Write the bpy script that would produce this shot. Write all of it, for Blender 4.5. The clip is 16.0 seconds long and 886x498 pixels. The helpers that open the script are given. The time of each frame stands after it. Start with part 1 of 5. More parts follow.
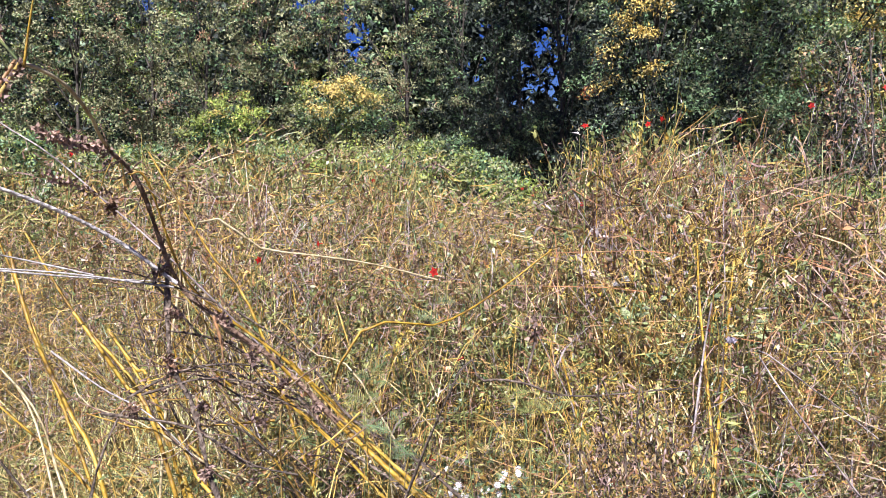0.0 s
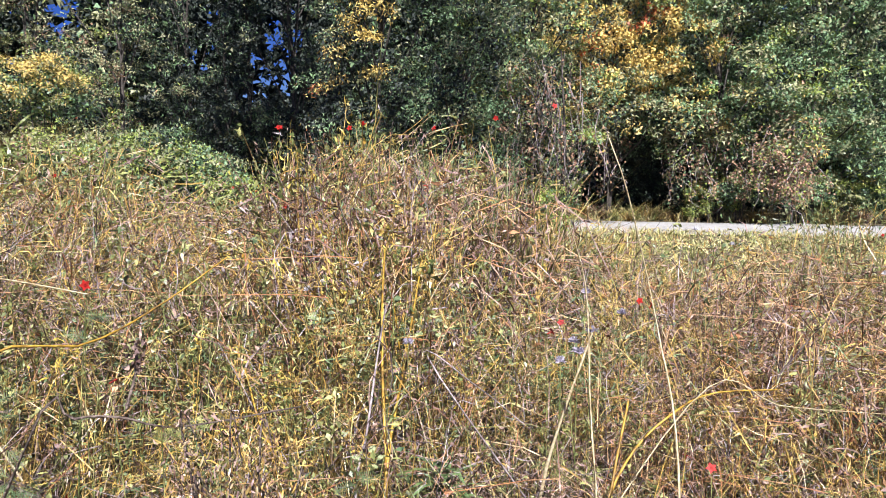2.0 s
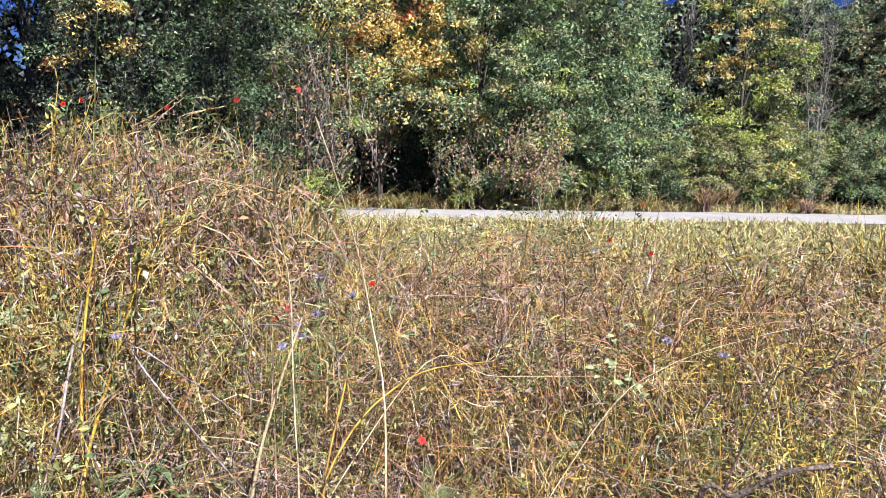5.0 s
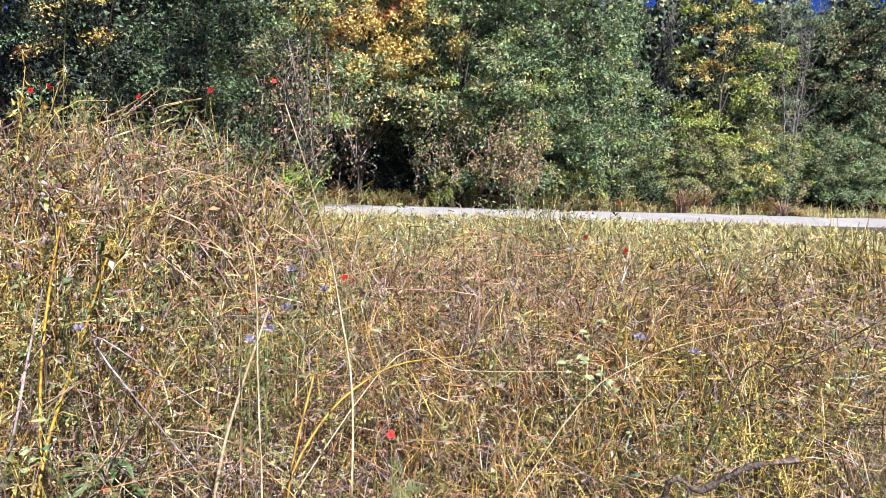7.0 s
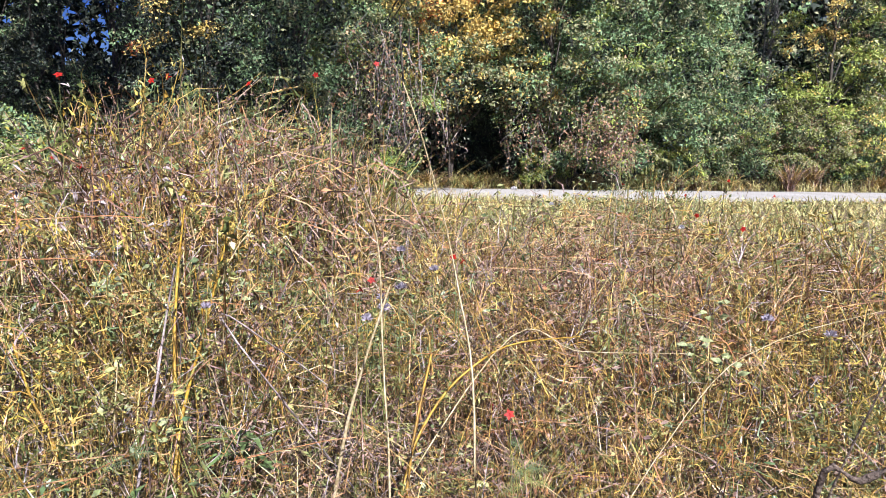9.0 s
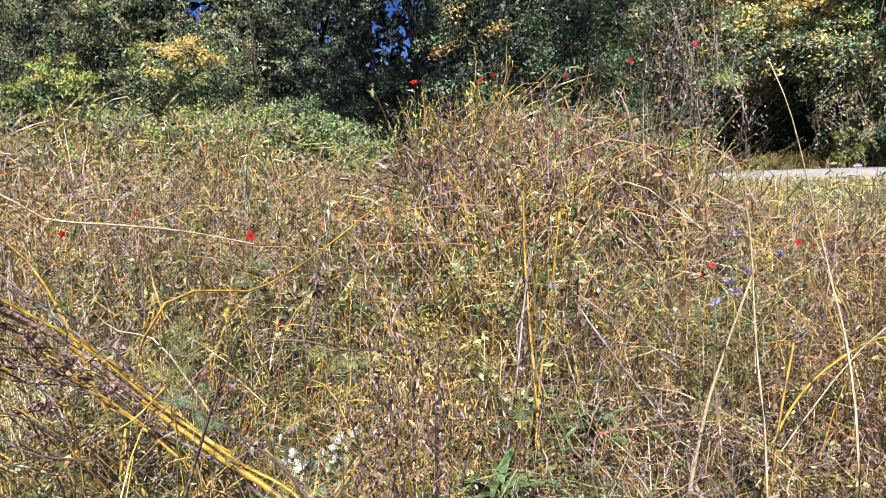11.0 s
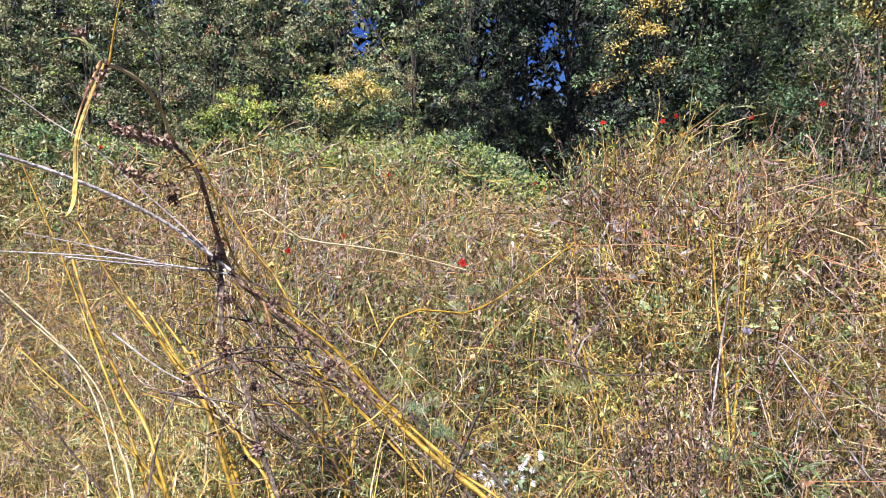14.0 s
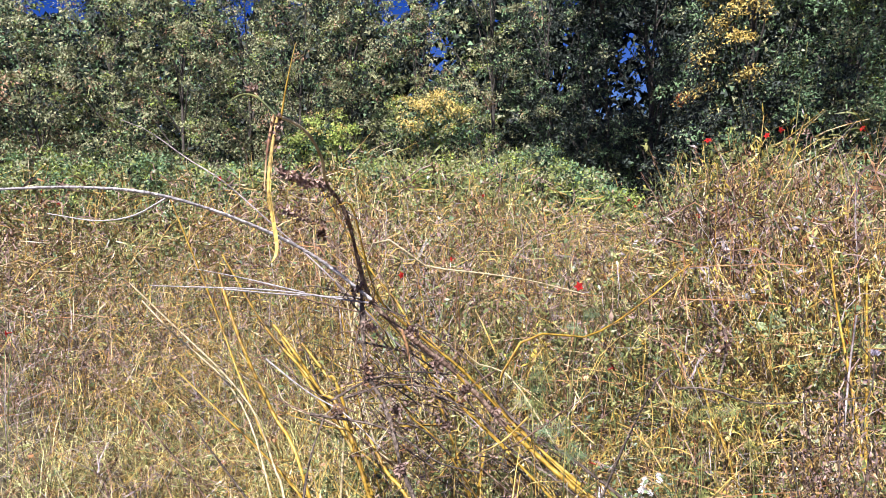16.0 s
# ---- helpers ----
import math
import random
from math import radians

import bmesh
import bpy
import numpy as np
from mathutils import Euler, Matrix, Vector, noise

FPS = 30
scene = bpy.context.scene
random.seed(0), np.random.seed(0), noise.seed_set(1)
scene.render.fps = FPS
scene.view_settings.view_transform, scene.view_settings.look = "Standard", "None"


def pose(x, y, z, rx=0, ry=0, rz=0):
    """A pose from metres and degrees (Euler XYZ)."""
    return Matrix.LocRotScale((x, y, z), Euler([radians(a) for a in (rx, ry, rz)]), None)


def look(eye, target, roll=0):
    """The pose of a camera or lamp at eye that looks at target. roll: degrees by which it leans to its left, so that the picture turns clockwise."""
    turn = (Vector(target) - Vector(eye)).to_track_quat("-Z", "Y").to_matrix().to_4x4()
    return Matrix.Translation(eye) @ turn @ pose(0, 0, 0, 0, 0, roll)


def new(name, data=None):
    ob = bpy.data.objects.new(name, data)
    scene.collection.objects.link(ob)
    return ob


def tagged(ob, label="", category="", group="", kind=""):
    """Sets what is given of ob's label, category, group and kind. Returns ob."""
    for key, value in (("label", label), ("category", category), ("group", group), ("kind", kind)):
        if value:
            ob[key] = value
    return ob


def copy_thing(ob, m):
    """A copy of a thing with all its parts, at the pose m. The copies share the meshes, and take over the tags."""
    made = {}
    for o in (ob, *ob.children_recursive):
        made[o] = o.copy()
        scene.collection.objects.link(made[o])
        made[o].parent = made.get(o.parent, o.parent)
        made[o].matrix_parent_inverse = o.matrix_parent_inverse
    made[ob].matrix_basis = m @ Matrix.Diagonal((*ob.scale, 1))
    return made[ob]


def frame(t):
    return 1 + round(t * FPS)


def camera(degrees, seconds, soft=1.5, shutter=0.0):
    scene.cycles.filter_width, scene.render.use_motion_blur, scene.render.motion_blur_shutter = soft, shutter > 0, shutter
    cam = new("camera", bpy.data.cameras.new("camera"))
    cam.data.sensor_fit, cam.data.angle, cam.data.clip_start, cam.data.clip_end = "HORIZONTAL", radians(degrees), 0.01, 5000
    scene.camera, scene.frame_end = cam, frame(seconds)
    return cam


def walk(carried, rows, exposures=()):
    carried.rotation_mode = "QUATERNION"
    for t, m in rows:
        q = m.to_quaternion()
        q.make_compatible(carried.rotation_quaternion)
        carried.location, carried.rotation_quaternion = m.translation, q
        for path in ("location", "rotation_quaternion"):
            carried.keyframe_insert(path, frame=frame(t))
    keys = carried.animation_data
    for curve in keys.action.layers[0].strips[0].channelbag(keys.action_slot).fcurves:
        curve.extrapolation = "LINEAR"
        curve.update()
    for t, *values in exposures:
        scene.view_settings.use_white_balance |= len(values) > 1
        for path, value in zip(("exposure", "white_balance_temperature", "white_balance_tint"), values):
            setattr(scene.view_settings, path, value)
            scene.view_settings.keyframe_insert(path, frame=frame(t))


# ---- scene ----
cam = camera(63.88, 16.0, soft=0.7)


def view(x, y, z, heading, pitch, roll):
    """A hand-held pose: heading clockwise from +y, pitch up, roll as look() takes it, in degrees."""
    h, p = radians(heading), radians(pitch)
    ahead = Vector((math.sin(h) * math.cos(p), math.cos(h) * math.cos(p), math.sin(p)))
    eye = Vector((x, y, z))
    return look(eye, eye + ahead, roll)


# seconds, eye x y z, heading, pitch, roll
PATH = [
    (0, -0.000, 0.001, 1.596, 6.24, -6.15, -0.66),
    (0.5, 0.016, -0.003, 1.609, 8.89, -5.85, -0.63),
    (1, 0.046, -0.001, 1.615, 11.75, -5.66, -0.71),
    (1.5, 0.118, -0.076, 1.629, 18.74, -6.28, 0.06),
    (2, 0.258, -0.012, 1.633, 27.08, -6.38, 0.99),
    (2.5, 0.354, -0.037, 1.626, 34.01, -6.16, 2.35),
    (3, 0.407, -0.062, 1.626, 38.05, -6.44, 1.62),
    (3.5, 0.443, -0.102, 1.621, 42.04, -6.49, 1.91),
    (4, 0.450, -0.135, 1.625, 43.75, -6.56, 1.77),
    (6.5, 0.526, -0.121, 1.598, 45.82, -7.03, 2.53),
    (7, 0.524, -0.133, 1.593, 46.42, -6.95, 2.74),
    (7.5, 0.519, -0.143, 1.591, 47.05, -6.90, 2.78),
    (8, 0.497, -0.122, 1.586, 44.71, -7.29, 2.06),
    (8.5, 0.506, -0.093, 1.577, 43.72, -8.14, 2.25),
    (9, 0.471, -0.034, 1.564, 39.29, -8.54, 1.38),
    (9.5, 0.370, 0.022, 1.563, 32.24, -8.86, 0.78),
    (10, 0.292, 0.050, 1.556, 25.85, -9.71, -0.05),
    (10.2, 0.267, 0.046, 1.561, 23.64, -9.60, -0.61),
    (12.5, 0.043, -0.052, 1.564, 11.09, -9.10, -1.92),
    (13, 0.005, -0.066, 1.569, 9.93, -8.69, -0.95),
    (13.5, -0.038, -0.081, 1.583, 8.41, -7.73, -0.42),
    (14, -0.115, -0.103, 1.596, 5.98, -6.55, -0.29),
    (14.5, -0.188, -0.145, 1.608, 3.35, -6.14, -0.91),
    (15, -0.245, -0.150, 1.616, 1.36, -6.17, -1.11),
    (15.5, -0.279, -0.170, 1.636, -0.17, -5.47, -1.78),
    (16, -0.282, -0.176, 1.650, -0.25, -5.22, -1.87),
]
walk(cam, [(t, view(*row)) for t, *row in PATH], [(0, 1.37, 6080, 13), (7.5, 1.37, 6080, 13), (10, 1.3, 6080, 13), (12.5, 1.25, 6080, 13), (13.5, 1.25, 6080, 13), (14.2, 1.32, 6080, 13), (16, 1.39, 6080, 13)])

# ---- light ----
world = bpy.data.worlds.new("world")
scene.world = world
world.use_nodes = True
wn = world.node_tree.nodes
sky = wn.new("ShaderNodeTexSky")
SUN_HEADING, SUN_HEIGHT = 198.0, 49.0
sky.sky_type, sky.sun_disc = "NISHITA", False
sky.altitude, sky.dust_density, sky.ozone_density = 1200, 0.2, 4.0
sky.sun_elevation, sky.sun_rotation = radians(SUN_HEIGHT), radians(SUN_HEADING)
deep_blue = wn.new("ShaderNodeHueSaturation")
deep_blue.inputs["Saturation"].default_value, deep_blue.inputs["Value"].default_value = 1.4, 1.15
deep_blue.inputs["Hue"].default_value = 0.535
world.node_tree.links.new(sky.outputs["Color"], deep_blue.inputs["Color"])
world.node_tree.links.new(deep_blue.outputs["Color"], wn["Background"].inputs["Color"])
wn["Background"].inputs["Strength"].default_value = 0.026
sun = new("sun", bpy.data.lights.new("sun", "SUN"))
sun.data.energy, sun.data.angle, sun.data.color = 5.0, radians(0.55), (1.0, 0.965, 0.91)
_a, _e = radians(SUN_HEADING), radians(SUN_HEIGHT)
sun.matrix_world = look((60 * math.sin(_a) * math.cos(_e), 60 * math.cos(_a) * math.cos(_e), 60 * math.sin(_e)), (0, 0, 0))

# ---- materials ----


def leaf_material(name, colours, rough=0.6, through_light=0.25, grain=60.0, spec=0.3, bump=0.15, clump=7.0):
    """Plant matter: each blade, leaf or stem takes its own tone from the ramp, mottled at two scales."""
    m = bpy.data.materials.new(name)
    m.use_nodes = True
    n, k = m.node_tree.nodes, m.node_tree.links
    b = n["Principled BSDF"]
    geo, ramp = n.new("ShaderNodeNewGeometry"), n.new("ShaderNodeValToRGB")
    el = ramp.color_ramp.elements
    while len(el) < len(colours):
        el.new(0.5)
    for i, c in enumerate(colours):
        el[i].position = i / (len(colours) - 1)
        el[i].color = (*c, 1)
    tc = n.new("ShaderNodeTexCoord")
    hue, share, own, both = n.new("ShaderNodeTexNoise"), n.new("ShaderNodeMapRange"), n.new("ShaderNodeMath"), n.new("ShaderNodeMath")
    hue.inputs["Scale"].default_value, hue.inputs["Detail"].default_value = clump * 0.6, 1
    share.inputs["From Min"].default_value, share.inputs["From Max"].default_value = 0.3, 0.7
    share.inputs["To Max"].default_value = 0.5
    own.operation, both.operation, own.inputs[1].default_value = "MULTIPLY", "ADD", 0.5
    k.new(tc.outputs["Object"], hue.inputs["Vector"])
    k.new(hue.outputs["Fac"], share.inputs["Value"])
    k.new(geo.outputs["Random Per Island"], own.inputs[0])
    k.new(own.outputs[0], both.inputs[0])
    k.new(share.outputs["Result"], both.inputs[1])
    k.new(both.outputs[0], ramp.inputs["Fac"])
    coarse, fine = n.new("ShaderNodeTexNoise"), n.new("ShaderNodeTexNoise")
    coarse.inputs["Scale"].default_value, fine.inputs["Scale"].default_value = clump, grain
    k.new(tc.outputs["Object"], coarse.inputs["Vector"])
    k.new(tc.outputs["Object"], fine.inputs["Vector"])
    add = n.new("ShaderNodeMath")
    add.operation = "ADD"
    k.new(coarse.outputs["Fac"], add.inputs[0])
    k.new(fine.outputs["Fac"], add.inputs[1])
    mr = n.new("ShaderNodeMapRange")
    mr.inputs["From Min"].default_value, mr.inputs["From Max"].default_value = 0.65, 1.35
    mr.inputs["To Min"].default_value, mr.inputs["To Max"].default_value = 0.14, 1.76
    k.new(add.outputs[0], mr.inputs["Value"])
    mul = n.new("ShaderNodeMix")
    mul.data_type, mul.blend_type = "RGBA", "MULTIPLY"
    mul.inputs["Factor"].default_value = 1.0
    k.new(ramp.outputs["Color"], mul.inputs["A"])
    k.new(mr.outputs["Result"], mul.inputs["B"])
    k.new(mul.outputs["Result"], b.inputs["Base Color"])
    b.inputs["Roughness"].default_value = rough
    b.inputs["Specular IOR Level"].default_value = spec
    bp = n.new("ShaderNodeBump")
    bp.inputs["Strength"].default_value, bp.inputs["Distance"].default_value = bump, 0.01
    k.new(fine.outputs["Fac"], bp.inputs["Height"])
    k.new(bp.outputs["Normal"], b.inputs["Normal"])
    if through_light:
        tr, mix = n.new("ShaderNodeBsdfTranslucent"), n.new("ShaderNodeMixShader")
        k.new(mul.outputs["Result"], tr.inputs["Color"])
        mix.inputs["Fac"].default_value = through_light
        k.new(b.outputs["BSDF"], mix.inputs[1])
        k.new(tr.outputs["BSDF"], mix.inputs[2])
        k.new(mix.outputs["Shader"], n["Material Output"].inputs["Surface"])
    return m


def soil_material(name, colours, scales, rough=0.95, bump=0.5):
    m = bpy.data.materials.new(name)
    m.use_nodes = True
    n, k = m.node_tree.nodes, m.node_tree.links
    b, tc = n["Principled BSDF"], n.new("ShaderNodeTexCoord")
    total = None
    for s in scales:
        t = n.new("ShaderNodeTexNoise")
        t.inputs["Scale"].default_value, t.inputs["Detail"].default_value = s, 6
        k.new(tc.outputs["Object"], t.inputs["Vector"])
        if total is None:
            total = t.outputs["Fac"]
        else:
            a = n.new("ShaderNodeMath")
            a.operation = "ADD"
            k.new(total, a.inputs[0])
            k.new(t.outputs["Fac"], a.inputs[1])
            total = a.outputs[0]
    mr, ramp, bp = n.new("ShaderNodeMapRange"), n.new("ShaderNodeValToRGB"), n.new("ShaderNodeBump")
    mr.inputs["From Min"].default_value, mr.inputs["From Max"].default_value = 0.36 * len(scales), 0.64 * len(scales)
    k.new(total, mr.inputs["Value"])
    el = ramp.color_ramp.elements
    while len(el) < len(colours):
        el.new(0.5)
    for i, c in enumerate(colours):
        el[i].position, el[i].color = i / (len(colours) - 1), (*c, 1)
    k.new(mr.outputs["Result"], ramp.inputs["Fac"])
    k.new(ramp.outputs["Color"], b.inputs["Base Color"])
    b.inputs["Roughness"].default_value = rough
    bp.inputs["Strength"].default_value, bp.inputs["Distance"].default_value = bump, 0.03
    k.new(total, bp.inputs["Height"])
    k.new(bp.outputs["Normal"], b.inputs["Normal"])
    return m


STRAW = leaf_material("dry_straw", [(0.285, 0.178, 0.058), (0.415, 0.298, 0.118), (0.335, 0.208, 0.048), (0.132, 0.0775, 0.034), (0.55, 0.43, 0.245), (0.215, 0.136, 0.062)], 0.4, 0.05, spec=0.5)
OCHRE = leaf_material("ochre_stalk", [(0.3, 0.164, 0.0311), (0.422, 0.289, 0.0746), (0.382, 0.275, 0.112)], 0.38, 0.03, spec=0.5)
BROWN = leaf_material("dead_brown", [(0.0501, 0.0256, 0.0187), (0.218, 0.119, 0.0665), (0.109, 0.0598, 0.0509), (0.330, 0.225, 0.175), (0.235, 0.152, 0.142), (0.0775, 0.0384, 0.025), (0.255, 0.111, 0.0431)], 0.65, 0.02)
OLIVE = leaf_material("olive_leaf", [(0.105, 0.118, 0.028), (0.250, 0.255, 0.085), (0.080, 0.105, 0.030), (0.340, 0.315, 0.118), (0.165, 0.185, 0.068)], 0.42, 0.07, spec=0.45)
GREEN = leaf_material("green_leaf", [(0.0378, 0.0771, 0.0287), (0.142, 0.186, 0.0862), (0.0804, 0.132, 0.0575), (0.284, 0.313, 0.176)], 0.4, 0.07, spec=0.45)
GREY = leaf_material("grey_stalk", [(0.215, 0.174, 0.172), (0.344, 0.29, 0.288), (0.138, 0.104, 0.104), (0.43, 0.373, 0.344)], 0.7, 0.0)
YELLOW = leaf_material("yellow_leaf", [(0.444, 0.31, 0.0432), (0.378, 0.32, 0.0778), (0.397, 0.219, 0.0346)], 0.45, 0.08)
RUST = leaf_material("rusty_dead_leaf", [(0.12, 0.0467, 0.0266), (0.304, 0.136, 0.057), (0.202, 0.085, 0.038), (0.423, 0.264, 0.137), (0.156, 0.0723, 0.0456), (0.35, 0.17, 0.0608)], 0.6, 0.03)
PALE_GRASS = leaf_material("pale_short_grass", [(0.424, 0.399, 0.158), (0.551, 0.473, 0.231), (0.329, 0.336, 0.116), (0.594, 0.525, 0.304)], 0.45, 0.05)
MEADOW = [STRAW, OCHRE, BROWN, OLIVE, GREEN, GREY, YELLOW, RUST, PALE_GRASS]
S_, O_, B_, L_, G_, Y_, W_, U_, P_ = 0, 1, 2, 3, 4, 6, 5, 7, 8

TREE_GREEN = leaf_material("tree_leaf_green", [(0.058, 0.110, 0.048), (0.164, 0.250, 0.120), (0.104, 0.180, 0.084), (0.285, 0.350, 0.205)], 0.5, 0.12, 20, 0.3, clump=1.6)
TREE_OLIVE = leaf_material("tree_leaf_olive", [(0.136, 0.148, 0.066), (0.240, 0.242, 0.124), (0.308, 0.304, 0.172), (0.170, 0.182, 0.090)], 0.55, 0.12, 20, 0.3, clump=1.6)
# near-black leaf: the shade of the wood is put into its colour
TREE_SHADE = leaf_material("tree_leaf_shade", [(0.018, 0.0253, 0.0208), (0.041, 0.0527, 0.0416), (0.0246, 0.0323, 0.026), (0.0819, 0.0881, 0.0832)], 0.6, 0.04, 20, 0.2, clump=1.6)
TREE_LIGHT = leaf_material("tree_leaf_light", [(0.150, 0.205, 0.036), (0.280, 0.330, 0.078), (0.210, 0.275, 0.058), (0.385, 0.380, 0.108)], 0.5, 0.15, 20, 0.25, clump=1.6)
TREE_YELLOW = leaf_material("tree_leaf_yellow", [(0.505, 0.347, 0.0796), (0.647, 0.465, 0.133), (0.425, 0.337, 0.119), (0.505, 0.238, 0.0664)], 0.5, 0.15, 20, clump=1.6)
TREE_ORANGE = leaf_material("tree_leaf_orange", [(0.416, 0.136, 0.04), (0.368, 0.072, 0.032), (0.464, 0.256, 0.064)], 0.5, 0.15, 20, clump=1.6)
TREE_DEAD = leaf_material("tree_leaf_dead", [(0.230, 0.122, 0.066), (0.395, 0.235, 0.146), (0.150, 0.082, 0.052), (0.450, 0.320, 0.215)], 0.7, 0.06, 20, clump=1.6)
FOLIAGE = [TREE_GREEN, TREE_OLIVE, TREE_LIGHT, TREE_YELLOW, TREE_ORANGE, TREE_DEAD, TREE_SHADE]
BARK = soil_material("bark", [(0.026, 0.021, 0.018), (0.055, 0.045, 0.038), (0.095, 0.08, 0.068)], (3, 18), 0.9, 0.8)
BARE_BARK = soil_material("grey_bare_bark", [(0.075, 0.068, 0.066), (0.15, 0.138, 0.135), (0.24, 0.222, 0.215)], (3, 18), 0.9, 0.6)
SOIL = soil_material("thatch_ground", [(0.022, 0.016, 0.01), (0.05, 0.038, 0.02), (0.095, 0.075, 0.036), (0.06, 0.06, 0.026)], (0.4, 5, 60))
GRAVEL = soil_material("pale_gravel", [(0.186, 0.174, 0.159), (0.285, 0.273, 0.264), (0.359, 0.347, 0.343)], (0.7, 9, 90), 0.9, 0.4)
BROWN_STEM = soil_material("brown_dead_stem", [(0.05, 0.027, 0.018), (0.175, 0.104, 0.072), (0.335, 0.235, 0.172)], (9, 70), 0.8, 0.8)
DARK_STEM = soil_material("dark_dead_stem", [(0.035, 0.025, 0.02), (0.10, 0.07, 0.055), (0.26, 0.20, 0.16)], (9, 70), 0.8, 0.8)
YELLOW_STEM = soil_material("mottled_yellow_stem", [(0.060, 0.034, 0.014), (0.240, 0.132, 0.014), (0.375, 0.238, 0.026), (0.400, 0.300, 0.080)], (4, 26), 0.5, 0.5)
PALE_STEM = soil_material("pale_straw_stem", [(0.199, 0.142, 0.0634), (0.41, 0.33, 0.19), (0.517, 0.447, 0.304)], (9, 60), 0.5, 0.4)
WEATHERED = soil_material("weathered_grey_stem", [(0.20, 0.175, 0.17), (0.40, 0.36, 0.355), (0.58, 0.54, 0.53)], (9, 70), 0.75, 0.5)
RED = leaf_material("red_petal", [(0.331, 0.013, 0.0108), (0.418, 0.0216, 0.0144)], 0.5, 0.3)
WHITE = leaf_material("white_petal", [(0.562, 0.547, 0.562), (0.59, 0.562, 0.605)], 0.6, 0.3)
PALE_LEAF = leaf_material("pale_lobed_leaf", [(0.20, 0.25, 0.11), (0.30, 0.33, 0.17), (0.24, 0.29, 0.12)], 0.55, 0.15)
FRESH = leaf_material("fresh_green_leaf", [(0.085, 0.145, 0.05), (0.14, 0.205, 0.08), (0.11, 0.175, 0.065)], 0.4, 0.25)
MAUVE = leaf_material("mauve_petal", [(0.33, 0.29, 0.37), (0.42, 0.38, 0.45)], 0.6, 0.3)

# ---- mesh building ----
R = np.random.default_rng(7)


def unit(v):
    return v / (np.linalg.norm(v, axis=-1, keepdims=True) + 1e-9)


def mesh(name, verts, faces, slots, index=None, smooth=False):
    """A mesh of quads, or of triangles, from arrays."""
    me = bpy.data.meshes.new(name)
    v, f = np.asarray(verts, np.float32), np.asarray(faces, np.int32)
    me.vertices.add(len(v))
    me.vertices.foreach_set("co", v.ravel())
    me.loops.add(f.size)
    me.loops.foreach_set("vertex_index", f.ravel())
    me.polygons.add(len(f))
    me.polygons.foreach_set("loop_start", np.arange(0, f.size, f.shape[1], dtype=np.int32))
    for m in slots:
        me.materials.append(m)
    if index is not None:
        me.polygons.foreach_set("material_index", np.asarray(index, np.int32))
    if smooth:
        me.polygons.foreach_set("use_smooth", np.ones(len(f), bool))
    me.update(calc_edges=True)
    me.validate()
    return me


class Bag:
    """Gathers quads with a material each, to be built as one mesh."""

    def __init__(self):
        self.v, self.f, self.m, self.n = [], [], [], 0

    def add(self, v, f, m=0):
        self.v.append(np.asarray(v, float))
        self.f.append(np.asarray(f, int) + self.n)
        self.m.append(np.full(len(f), m) if np.isscalar(m) else np.asarray(m))
        self.n += len(v)
        return self

    def arrays(self):
        return np.concatenate(self.v), np.concatenate(self.f), np.concatenate(self.m)

    def build(self, name, slots, parent=None, smooth=False):
        v, f, m = self.arrays()
        ob = new(name, mesh(name, v, f, slots, m, smooth))
        ob.parent = parent
        return ob


def spline(points, n):
    """A smooth curve of n points through a few."""
    p = np.asarray(points, float)
    if len(p) == 2:
        return p[0] + (p[1] - p[0]) * np.linspace(0, 1, n)[:, None]
    q = np.vstack([2 * p[0] - p[1], p, 2 * p[-1] - p[-2]])
    s = np.linspace(0, len(p) - 1 - 1e-6, n)
    i, u = s.astype(int), (s % 1)[:, None]
    a, b, c, d = q[i], q[i + 1], q[i + 2], q[i + 3]
    return 0.5 * (2 * b + (c - a) * u + (2 * a - 5 * b + 4 * c - d) * u**2 + (3 * b - a - 3 * c + d) * u**3)


def tube(pts, radii, sides=5):
    pts = np.asarray(pts, float)
    n = len(pts)
    radii = np.broadcast_to(np.asarray(radii, float), (n,)) if np.ndim(radii) else np.full(n, radii)
    d = unit(np.gradient(pts, axis=0))
    ref = np.where(np.abs(d[:, 2:3]) > 0.9, [[1.0, 0, 0]], [[0, 0, 1.0]])
    a = unit(np.cross(d, ref))
    b = np.cross(d, a)
    t = np.arange(sides) / sides * 2 * np.pi
    v = pts[:, None] + radii[:, None, None] * (np.cos(t)[None, :, None] * a[:, None] + np.sin(t)[None, :, None] * b[:, None])
    i, j = np.meshgrid(np.arange(n - 1), np.arange(sides), indexing="ij")
    f = np.stack([i * sides + j, i * sides + (j + 1) % sides, (i + 1) * sides + (j + 1) % sides, (i + 1) * sides + j], -1)
    return v.reshape(-1, 3), f.reshape(-1, 4)


def ribbon(pts, widths, side):
    """A narrow blade along pts."""
    pts, side = np.asarray(pts, float), np.asarray(side, float)
    w = np.asarray(widths, float)[:, None] * unit(side)
    n = len(pts)
    v = np.stack([pts - w / 2, pts + w / 2], 1).reshape(-1, 3)
    i = np.arange(n - 1)
    return v, np.stack([2 * i, 2 * i + 1, 2 * i + 3, 2 * i + 2], -1)


